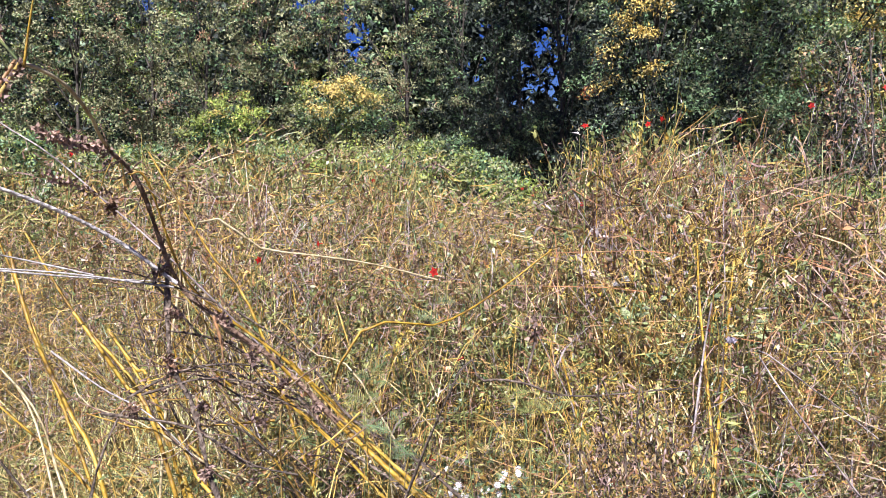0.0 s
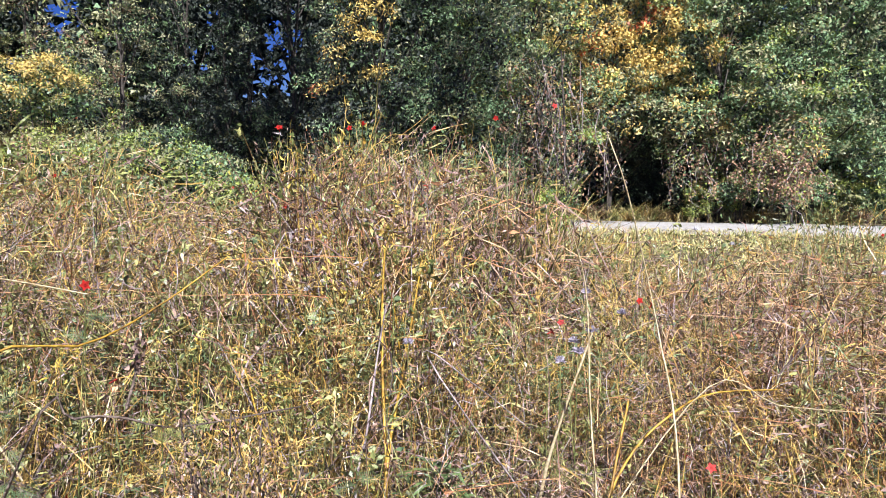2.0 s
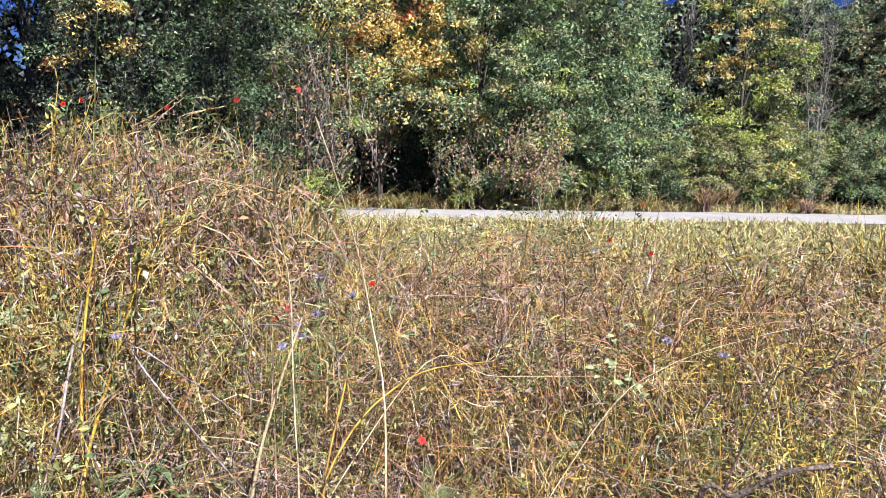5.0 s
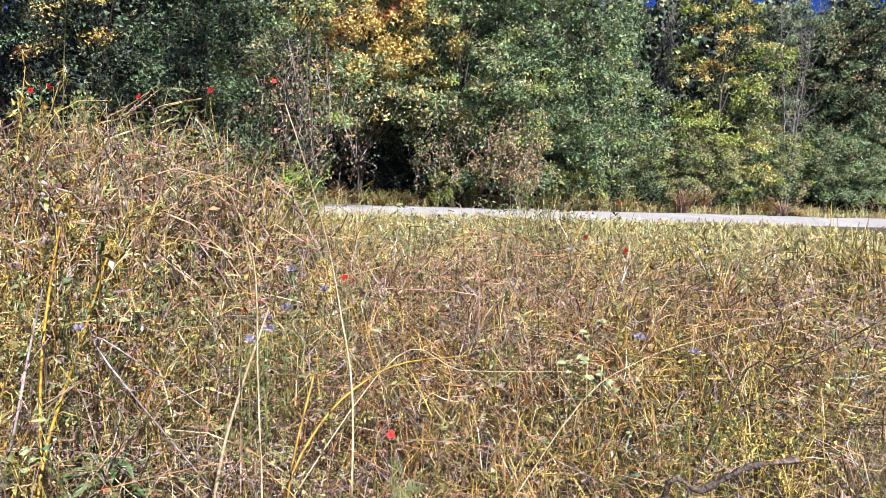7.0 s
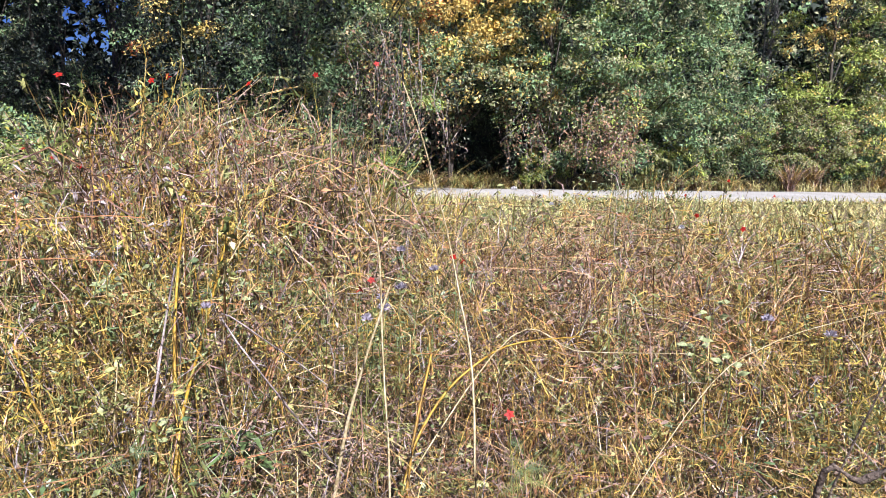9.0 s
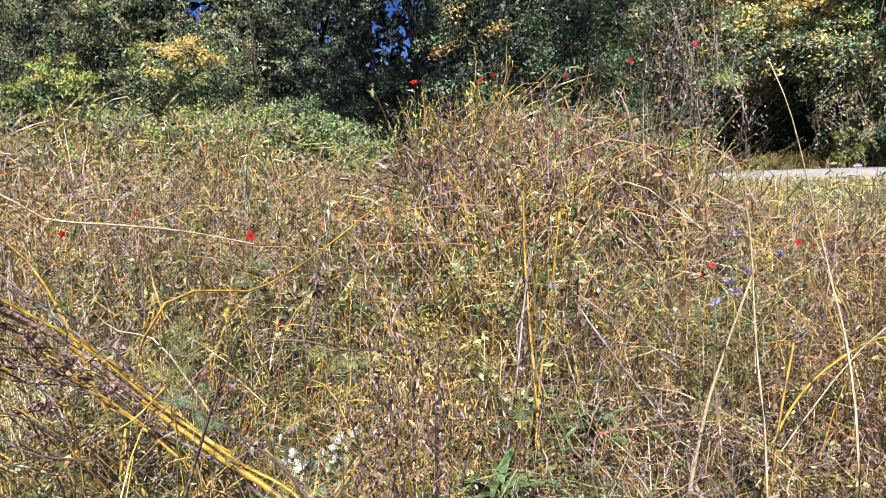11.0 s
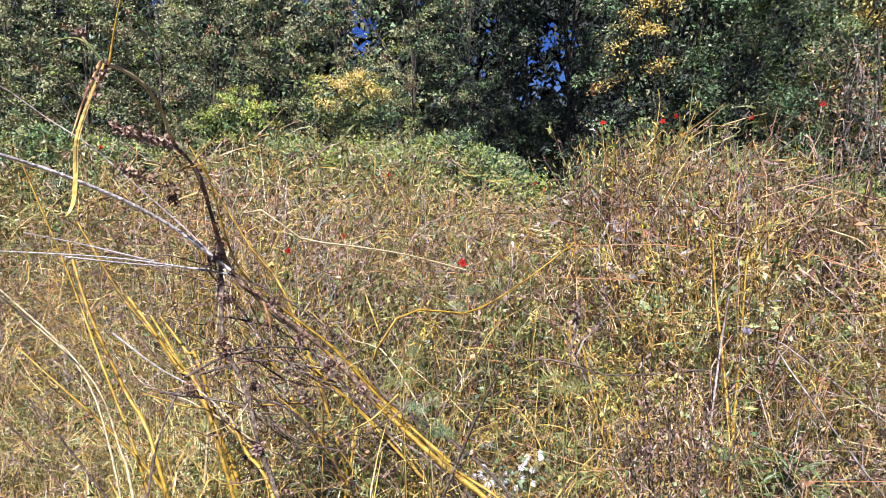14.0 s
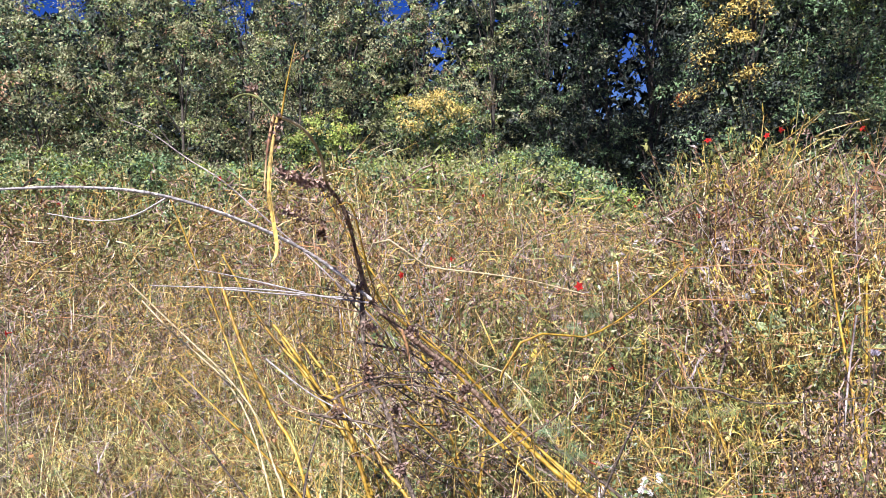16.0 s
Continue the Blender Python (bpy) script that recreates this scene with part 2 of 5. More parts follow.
def leaves(base, along, normal, length, width, fold=0.25):
    """Pointed leaves, each one creased quad."""
    base, along = np.asarray(base, float), unit(np.asarray(along, float))
    side = unit(np.cross(along, normal))
    up = np.cross(side, along)
    le, wi = np.asarray(length, float).reshape(-1, 1), np.asarray(width, float).reshape(-1, 1)
    mid = base + along * le * 0.45
    v = np.stack([base, mid + side * wi / 2 + up * wi * fold, base + along * le - up * le * 0.12, mid - side * wi / 2 + up * wi * fold], 1)
    return v.reshape(-1, 3), np.arange(len(base) * 4).reshape(-1, 4)


def small_leaves(base, along, normal, length, width):
    """Small leaves of one triangle each, for foliage farther off."""
    base, along = np.asarray(base, float), unit(np.asarray(along, float))
    side = unit(np.cross(along, normal))
    le, wi = np.asarray(length, float).reshape(-1, 1), np.asarray(width, float).reshape(-1, 1)
    v = np.stack([base - side * wi * 0.5, base + along * le * 0.3 + side * wi * 0.6, base + along * le - side * wi * 0.15], 1)
    return v.reshape(-1, 3), np.arange(len(base) * 3).reshape(-1, 3)


def curls(base, along, normal, length, width, bend):
    """Narrow dry leaves, each bent once."""
    base, along = np.asarray(base, float), unit(np.asarray(along, float))
    side = unit(np.cross(along, normal))
    up = np.cross(side, along)
    le, wi = np.asarray(length, float).reshape(-1, 1), np.asarray(width, float).reshape(-1, 1)
    be = np.asarray(bend, float).reshape(-1, 1)
    mid = base + along * le * 0.5
    tip = mid + (along * np.cos(be) + up * np.sin(be)) * le * 0.5
    v = np.stack([base - side * wi * 0.3, base + side * wi * 0.3, mid + side * wi / 2, mid - side * wi / 2, tip + side * wi * 0.12, tip - side * wi * 0.12], 1)
    o = np.arange(len(base))[:, None] * 6
    return v.reshape(-1, 3), np.concatenate([o + [0, 1, 2, 3], o + [3, 2, 4, 5]])


def ball(n, rng=R):
    return unit(rng.normal(size=(n, 3)))


# ---- plants of the meadow, each about one metre high ----


def arch(base, heading, reach, height, n=5, droop=0.0):
    u = np.linspace(0, 1, n)[:, None]
    h = np.array([math.cos(heading), math.sin(heading), 0])
    return np.asarray(base) + h * reach * u**1.6 + np.array([0, 0, 1]) * (height * (u - droop * u**3))


def forb(rng, stem_m, leaf_m, twigs=8, n_leaf=50, size=1.0, leaf=0.03, broad=0.25):
    """A weed: a stem, crooked twigs, narrow shrivelled leaves and a few broader ones."""
    b = Bag()
    top = rng.normal(0, 0.16, 2)
    pts = spline([(0, 0, 0), (top[0] * 0.2 + rng.normal(0, 0.04), top[1] * 0.2 + rng.normal(0, 0.04), 0.5), (*top, 1.0)], 6)
    if size > 1.2:
        b.add(*ribbon(pts, np.linspace(0.009, 0.004, 6) * size / 1.7, (1, 0.6, 0)), stem_m)
    else:
        b.add(*tube(pts, np.linspace(0.0048, 0.002, 6) * size, 3), stem_m)
    spots = [pts[2 + rng.integers(0, 4)] for _ in range(6)]
    for _ in range(twigs):
        s = pts[rng.integers(1, 5)] + rng.normal(0, 0.01, 3)
        a, le = rng.uniform(0, 6.28), rng.uniform(0.12, 0.4)
        tw = arch(s, a, le * rng.uniform(0.4, 1.0), le * rng.uniform(0.2, 1.0), 4, rng.uniform(0, 0.7))
        b.add(*ribbon(tw, np.linspace(0.005, 0.0022, 4) * size, (-math.sin(a), math.cos(a), 0.4)), stem_m)
        spots += list(tw[1:])
    spots = np.array(spots)
    home = rng.integers(0, len(spots), n_leaf)
    tufts = rng.integers(0, len(spots), 7)
    home = np.where(rng.random(n_leaf) < 0.55, tufts[rng.integers(0, 7, n_leaf)], home)
    p = spots[home] + rng.normal(0, 0.014, (n_leaf, 3)) * size
    along = ball(n_leaf, rng) + np.array([0, 0, -0.1])
    nrm = ball(n_leaf, rng) + np.array([0, 0, 0.35])
    le = rng.uniform(0.5, 1.5, n_leaf) * leaf * size
    k = int(n_leaf * (1 - broad))
    if size > 1.2:
        reach = 1.75 if size < 1.5 else 1.15
        b.add(*leaves(p[:k], along[:k], nrm[:k], le[:k] * reach, le[:k] * rng.uniform(0.2, 0.4, k), 0.4), leaf_m)
        b.add(*leaves(p[k:], along[k:], nrm[k:], le[k:] * reach * 0.65, le[k:] * rng.uniform(0.35, 0.6, n_leaf - k), 0.3), leaf_m)
    else:
        h = k // 2
        b.add(*curls(p[:h], along[:h], nrm[:h], le[:h] * 1.5, le[:h] * rng.uniform(0.14, 0.32, h), rng.uniform(0.5, 2.0, h) * rng.choice([-1, 1], h)), leaf_m)
        b.add(*leaves(p[h:k], along[h:k], nrm[h:k], le[h:k] * 1.5, le[h:k] * rng.uniform(0.16, 0.36, k - h), 0.4), leaf_m)
        b.add(*leaves(p[k:], along[k:], nrm[k:] + [0, 0, 0.4], le[k:], le[k:] * rng.uniform(0.4, 0.65, n_leaf - k), 0.3), leaf_m)
    return b.arrays()


def sticks(rng, tones, count=9, width=0.0052):
    """Bare dead stems crossing one another at all slants."""
    b = Bag()
    for i in range(count):
        a, le = rng.uniform(0, 6.28), rng.uniform(0.3, 0.95)
        tilt = rng.choice([rng.uniform(0.05, 0.35), rng.uniform(0.35, 1.0), rng.uniform(1.0, 1.5)], p=[0.62, 0.32, 0.06])
        d = np.array([math.cos(a) * math.sin(tilt), math.sin(a) * math.sin(tilt), math.cos(tilt)])
        s = np.array([*rng.normal(0, 0.16, 2), rng.uniform(0, 0.25) if tilt < 0.4 else rng.uniform(0.25, 0.85)])
        bow = rng.normal(0, 0.12, 3) * le
        pts = spline([s, s + d * le * 0.5 + bow, s + d * le], 5)
        pts[:, 2] = np.clip(pts[:, 2], 0, 1.12)
        b.add(*ribbon(pts, np.array([1.1, 1, 0.9, 0.75, 0.45]) * width * rng.uniform(0.6, 1.3), (-math.sin(a), math.cos(a), rng.normal(0, 0.5))), tones[i % len(tones)])
    return b.arrays()


def tussock(rng, blade_m, blades=16, width=0.006, spread=0.5, droop=0.5, steps=5):
    b = Bag()
    for _ in range(blades):
        a = rng.uniform(0, 6.28)
        h = rng.uniform(0.45, 1.05)
        pts = arch((*rng.normal(0, 0.05, 2), 0), a, rng.uniform(0.05, spread) * h, h, steps, rng.uniform(0, droop))
        b.add(*ribbon(pts, np.interp(np.linspace(0, 1, steps), [0, 0.25, 0.5, 0.75, 1], [0.85, 1, 0.85, 0.55, 0.12]) * width, (-math.sin(a), math.cos(a), rng.normal(0, 0.3))), blade_m)
    return b.arrays()


def tangle(rng, vine_m, leaf_m, vines=7, n_leaf=26, size=1.0):
    b = Bag()
    spots = []
    for _ in range(vines):
        a = rng.uniform(0, 6.28)
        s = np.array([*rng.normal(0, 0.22, 2), rng.uniform(0.3, 0.8)])
        d = np.array([math.cos(a), math.sin(a), 0]) * rng.uniform(0.25, 0.55)
        mid = s + d * 0.5 + [*rng.normal(0, 0.05, 2), rng.uniform(0.0, 0.2)]
        pts = spline([s - [0, 0, s[2] * 0.6], s, mid, s + d + [0, 0, rng.uniform(-0.3, 0.05)]], 6)
        b.add(*ribbon(pts, np.full(6, 0.0045) * size, (-math.sin(a), math.cos(a), 0.8)), vine_m)
        spots += list(pts)
    spots = np.array(spots)
    p = spots[rng.integers(0, len(spots), n_leaf)]
    le = rng.uniform(0.018, 0.04, n_leaf) * size
    b.add(*leaves(p, ball(n_leaf, rng), ball(n_leaf, rng) + np.array([0, 0, 0.8]), le * 1.4, le * rng.uniform(0.2, 0.5, n_leaf)), leaf_m)
    return b.arrays()


def scribble(rng, stem_m, leaf_m, strands=16, n_leaf=15, size=1.0):
    """A mat of short curling dead vine ends and shrivelled leaves, near the top of the weeds."""
    b = Bag()
    spots = []
    for _ in range(strands):
        p = np.array([*rng.normal(0, 0.15, 2), rng.uniform(0.55, 1.02)])
        d, le = ball(1, rng)[0] * [1, 1, 0.6], rng.uniform(0.05, 0.15) * size
        bend = ball(1, rng)[0] * le * 0.55
        pts = spline([p, p + d * le * 0.5 + bend, p + d * le + bend * 0.4, p + d * le * 1.3 - bend * 0.7], 5)
        b.add(*ribbon(pts, np.array([0.7, 1, 1, 0.8, 0.4]) * rng.uniform(0.0036, 0.0072) * size, ball(1, rng)[0] + [0, 0, 0.3]), stem_m)
        spots.append(pts[3])
    spots = np.array(spots)
    p = spots[rng.integers(0, len(spots), n_leaf)] + rng.normal(0, 0.02, (n_leaf, 3))
    le = rng.uniform(0.018, 0.042, n_leaf) * size
    b.add(*curls(p, ball(n_leaf, rng), ball(n_leaf, rng) + [0, 0, 0.4], le * 1.3, le * rng.uniform(0.16, 0.42, n_leaf), rng.uniform(0.8, 2.4, n_leaf) * rng.choice([-1, 1], n_leaf)), leaf_m)
    return b.arrays()


def sow(bag, kinds, x, y, h, rng, wide=1.0):
    """Sets out copies of the given plants at x, y, grown to the height h."""
    drift = 0.5 + 0.25 * np.sin(1.7 * x + 0.9 * y + 0.4) + 0.25 * np.sin(2.3 * y - 1.1 * x + 1.9)
    pick = ((0.45 * drift + 0.55 * rng.random(len(x))) * len(kinds)).astype(int).clip(0, len(kinds) - 1)
    for i, (v, f, m) in enumerate(kinds):
        at = np.where(pick == i)[0]
        if not len(at):
            continue
        k, a = len(at), rng.uniform(0, 6.28, len(at))
        hz, sxy = h[at] * rng.uniform(0.6, 1.16, k), (0.55 + 0.45 * h[at]) * rng.uniform(0.8, 1.25, k) * wide
        c, s = np.cos(a)[:, None], np.sin(a)[:, None]
        lean = rng.normal(0, 0.14, (k, 2))
        vx, vy, vz = v[:, 0][None] * sxy[:, None], v[:, 1][None] * sxy[:, None], v[:, 2][None] * hz[:, None]
        out = np.stack([x[at][:, None] + c * vx - s * vy + lean[:, :1] * vz, y[at][:, None] + s * vx + c * vy + lean[:, 1:] * vz, vz], -1)
        bag.add(out.reshape(-1, 3), (f[None] + np.arange(k)[:, None, None] * len(v)).reshape(-1, 4), np.tile(m, k))


def polar(heading, r):
    return r * np.sin(np.radians(heading)), r * np.cos(np.radians(heading))


def canopy(az, r):
    """How high the weeds stand, by heading and distance from the standpoint."""
    far_left = np.interp(r, [1.3, 3, 6, 10, 14], [0.38, 0.42, 0.85, 1.5, 2.0])
    left = np.interp(r, [1.3, 2.2, 3, 3.8, 5, 6.5, 11, 14], [0.42, 0.58, 0.72, 0.98, 1.22, 1.42, 1.75, 2.05])
    right = np.interp(r, [1.3, 2.2, 3, 3.8, 5, 6.5, 8, 10, 12], [0.36, 0.44, 0.5, 0.74, 0.96, 0.98, 0.86, 0.66, 0.4])
    h = far_left + (left - far_left) * np.clip((az + 24) / 14, 0, 1)
    h = h + (right - h) * np.clip((az - 31) / 4, 0, 1)
    x, y = polar(az, r)
    h = h * (1 + 0.09 * np.sin(1.9 * x + 0.7 * y) * np.cos(1.3 * y - 0.8 * x) + 0.07 * np.sin(4.1 * x - 1.0) * np.sin(3.3 * y))
    mound = np.exp(-(((az - 27.0) / 8.8) ** 6)) * np.exp(-(((r - 5.4) / 1.35) ** 2)) * (0.84 + 0.2 * np.sin(5.1 * x + 1.0) * np.cos(3.7 * y) + 0.1 * np.sin(9.0 * x))
    hollow = np.exp(-(((az - 11.5) / 6) ** 4)) * np.clip((r - 4.5) / 2.5, 0, 1)
    h = h + (1.12 - h) * hollow * np.clip((17 - r) / 1, 0, 1)
    h = h + (1.36 - h) * np.exp(-(((az - 57) / 3.2) ** 4)) * np.exp(-(((r - 8.7) / 1.2) ** 4))
    dip = np.exp(-(((az - 10.6) / 4.5) ** 4)) * np.exp(-(((r - 2.5) / 0.9) ** 4))
    return (h + (1.72 - h) * mound) * (1 - 0.62 * dip)


def spots(n, az0, az1, r0, r1, rng):
    az, r = rng.uniform(az0, az1, n), np.sqrt(rng.uniform(r0**2, r1**2, n))
    x, y = polar(az, r)
    return az, r, x, y


# ---- ground and road ----
ROAD_N, ROAD_D = np.array([0.465, 0.885]), np.array([0.885, -0.465])
ROAD_NEAR, ROAD_FAR = 19.6, 23.8


def build_ground():
    g = np.unique(np.concatenate([-np.geomspace(1, 900, 60), [0], np.geomspace(1, 900, 60)]))
    xx, yy = np.meshgrid(g, g, indexing="ij")
    n = len(g)
    zz = 0.03 * np.sin(xx * 0.9) * np.cos(yy * 0.7) * np.exp(-np.hypot(xx, yy) / 12)
    i, j = np.meshgrid(np.arange(n - 1), np.arange(n - 1), indexing="ij")
    f = np.stack([i * n + j, (i + 1) * n + j, (i + 1) * n + j + 1, i * n + j + 1], -1).reshape(-1, 4)
    ob = new("ground", mesh("ground", np.stack([xx, yy, zz], -1).reshape(-1, 3), f, [SOIL], smooth=True))
    tagged(ob, "field ground of dry thatch and soil", "ground", kind="structure")


def build_road():
    rng = np.random.default_rng(3)
    s = np.linspace(-70, 90, 161)
    c = np.array([-0.12, 0.0, 0.6, 2.1, 3.6, 4.2, 4.32])
    up = np.array([-0.02, 0.03, 0.05, 0.09, 0.05, 0.03, -0.02])
    edge = rng.normal(0, 0.12, (len(s), 2))
    w = np.tile(c, (len(s), 1))
    w[:, :2] += edge[:, :1]
    w[:, -2:] += edge[:, 1:]
    p = (ROAD_NEAR + w)[..., None] * ROAD_N + s[:, None, None] * ROAD_D
    v = np.concatenate([p, (np.tile(up, (len(s), 1)) + rng.normal(0, 0.006, w.shape))[..., None]], -1)
    n = len(c)
    i, j = np.meshgrid(np.arange(len(s) - 1), np.arange(n - 1), indexing="ij")
    f = np.stack([i * n + j, (i + 1) * n + j, (i + 1) * n + j + 1, i * n + j + 1], -1).reshape(-1, 4)
    ob = new("road", mesh("road", v.reshape(-1, 3), f, [GRAVEL], smooth=True))
    tagged(ob, "pale gravel lane along the edge of the woods", "road", kind="structure")


build_ground()
build_road()

# ---- trees ----


# openings in the wood through which the sky shows: heading, elevation, half width
VOIDS = [(-0.6, 10.0, 1.7), (-3.3, 6.7, 1.0), (9.1, 8.4, 1.3), (14.6, 9.3, 1.9), (12.7, 5.8, 1.2), (13.3, 7.4, 1.6), (14.6, 7.0, 1.6), (9.6, 10.8, 0.8), (-3.2, 13.6, 0.8), (-28.8, 13.4, 1.2)]


def open_sky(p, rng, keep=0.3):
    """Which of the places p in the wood stay leafy."""
    az = np.degrees(np.arctan2(p[:, 0], p[:, 1]))
    dist = np.hypot(p[:, 0], p[:, 1])
    el = np.degrees(np.arctan2(p[:, 2] - 1.6, dist))
    ok = np.ones(len(p), bool)
    lace = np.sin(az * 7.3 + 2.1 * np.sin(el * 5.0)) * np.sin(el * 6.1 + 1.7 * np.sin(az * 4.3))
    for a, e, w in VOIDS:
        d = np.hypot(az - a, (el - e) * 0.85) / w
        hole = (d < 1.15) & (lace > -0.7 + 0.8 * d**2)
        ok &= ~hole | (rng.random(len(p)) < keep * 0.4) | (dist < 24)
    return ok


def lobes_to_leaves(rng, lobes, n_leaf, length, slots_of, density=26, shell=0.72, at_xy=(0, 0), spread=0.42, inner_shade=0.75):
    """Leaf sprays over a set of lobes (x, y, z, radius); slots_of chooses each spray's foliage."""
    b = Bag()
    for lx, ly, lz, lr in lobes:
        k = max(6, int(density * lr**2))
        d = ball(k, rng)
        d[:, 2] = np.where(d[:, 2] < -0.6, -d[:, 2], d[:, 2])
        # inner leaves mostly take the near-black slot, painting shade inside the crown
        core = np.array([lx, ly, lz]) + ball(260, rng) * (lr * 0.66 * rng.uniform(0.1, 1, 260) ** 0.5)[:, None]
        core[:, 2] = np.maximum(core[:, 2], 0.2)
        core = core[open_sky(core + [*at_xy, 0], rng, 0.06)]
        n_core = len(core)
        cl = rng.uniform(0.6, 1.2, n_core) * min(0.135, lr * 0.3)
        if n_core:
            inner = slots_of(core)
            b.add(*small_leaves(core, ball(n_core, rng), ball(n_core, rng), cl, cl * 0.6), np.where(rng.random(n_core) < inner_shade, 6, np.where(np.isin(inner, (1, 2, 3, 4, 5)), 0, inner)))
        rr = lr * np.where(rng.random(k) < shell, rng.uniform(0.82, 1.12, k), rng.uniform(0.35, 0.8, k))
        c = np.array([lx, ly, lz]) + d * rr[:, None] * [1, 1, 0.92]
        c[:, 2] = np.maximum(c[:, 2], 0.15)
        if at_xy != (0, 0):
            inward = unit(np.array([[at_xy[0], at_xy[1], 0.0]]))
            seen = ((d * inward).sum(1) < 0.25) | (rng.random(k) < 0.12)
            c, d = c[seen], d[seen]
        m = slots_of(c)
        per = n_leaf
        cc, dd, mm = np.repeat(c, per, 0), np.repeat(d, per, 0), np.repeat(m, per)
        dome = unit(ball(len(cc), rng) + dd * 0.45 + np.array([0, 0, 0.55]))
        p = cc + dome * (spread * (0.6 + 0.25 * lr) * rng.uniform(0.05, 1, len(cc)) ** 0.5)[:, None] * [1, 1, 0.75]
        p[:, 2] = np.maximum(p[:, 2], 0.05)
        ok = open_sky(p + [*at_xy, 0], rng)
        p, dd, mm, dome = p[ok], dd[ok], mm[ok], dome[ok]
        mm = np.where(rng.random(len(p)) < 0.4, slots_of(p), mm)
        along = dome * 0.5 + ball(len(p), rng) * 0.9 + np.array([0, 0, -0.4])
        nrm = dome * 0.7 + ball(len(p), rng) * 0.42 + np.array([0, 0, 0.55])
        le = rng.uniform(0.65, 1.3, len(p)) * length
        b.add(*small_leaves(p, along, nrm, le, le * rng.uniform(0.34, 0.56, len(p))), mm)
    return b


def mixed(*shares):
    """Chooses foliage at random by (slot, share)."""
    slots, w = [s for s, _ in shares], np.array([p for _, p in shares], float)

    def choose(c):
        return R.choice(slots, len(c), p=w / w.sum())

    return choose


def patchy(base, *patches):
    """As base, but within each (x, y, z, radius, slot) mostly that slot."""

    def choose(c):
        m = base(c)
        for x, y, z, r, slot in patches:
            away = np.linalg.norm((c - [x, y, z]) * [1, 1, 0.8], axis=1)
            m = np.where(R.random(len(c)) < 1.05 - 0.8 * (away / r) ** 2, slot, m)
        return m

    return choose


def tree(az, r, height, width, label, slots_of, seed, low=0.8, n_leaf=60, length=0.135, density=25, trunks=1, lobes=19, thin=0.0, skirt=1.0, shade_boughs=0, front=0):
    rng = np.random.default_rng(seed)
    x, y = polar(az, r)
    root = new("tree")
    root.location = (x, y, 0)
    tagged(root, label, "tree", group="trees along the wood's edge")
    lo = []
    for i in range(lobes):
        u = (i + 0.5) / lobes
        z = low + (height - low) * u
        rad = width * (0.5 + 0.5 * math.sin(math.pi * min(1, 0.18 + 0.8 * u)))
        a = i * 2.4 + rng.uniform(-0.4, 0.4)
        rad *= min(1.0, skirt + 1.6 * u)
        out = rad * rng.uniform(0.35, 1.0)
        lo.append((out * math.cos(a), out * math.sin(a), z, rng.uniform(0.34, 0.56) * width * (1.1 - 0.3 * u) * min(1.0, 0.55 * skirt + 0.45 + u)))
    lo = [q for q in lo if rng.random() >= thin]
    for i in range(front):
        across = rng.uniform(-0.5, 0.5) * width
        lo.append((-0.75 * width * x / r + across * y / r, -0.75 * width * y / r - across * x / r, height * (0.34 + 0.45 * i / front), 0.42 * width))
    # boughs above the view, added only to cast shade on what stands below
    for i in range(shade_boughs):
        ahead, across = rng.uniform(3.5, 8.0), rng.uniform(-2.6, 2.6)
        lo.append((-ahead * x / r + across * y / r, -ahead * y / r - across * x / r, height + 0.2 * rng.uniform(-1, 2), rng.uniform(1.3, 1.8)))
    for j in range(trunks):
        off = rng.normal(0, 0.35, 2) if trunks > 1 else np.zeros(2)
        tp = spline([(*off, -0.05), (off[0] + rng.normal(0, 0.15), off[1] + rng.normal(0, 0.15), height * 0.4), (off[0] + rng.normal(0, 0.3), off[1] + rng.normal(0, 0.3), height * 0.88)], 9)
        trunk = Bag().add(*tube(tp, np.linspace(0.075, 0.018, 9) * (height / 8), 7)).build("trunk", [BARK], root, True)
        for q in lo[j::trunks]:
            s = tp[min(7, max(1, int(q[2] / height * 8) - 1))]
            e = np.array(q[:3])
            lp = spline([s, (s + e) / 2 + [*rng.normal(0, 0.15, 2), 0.12], e], 6)
            Bag().add(*tube(lp, np.linspace(0.028, 0.009, 6) * (height / 8), 5)).build("limb", [BARK], trunk, True)
    world_lo = np.array(lo)

    def in_world(c):
        return slots_of(c + np.array([x, y, 0]))

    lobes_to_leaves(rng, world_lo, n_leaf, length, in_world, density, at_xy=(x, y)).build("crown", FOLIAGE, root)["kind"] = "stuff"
    return root


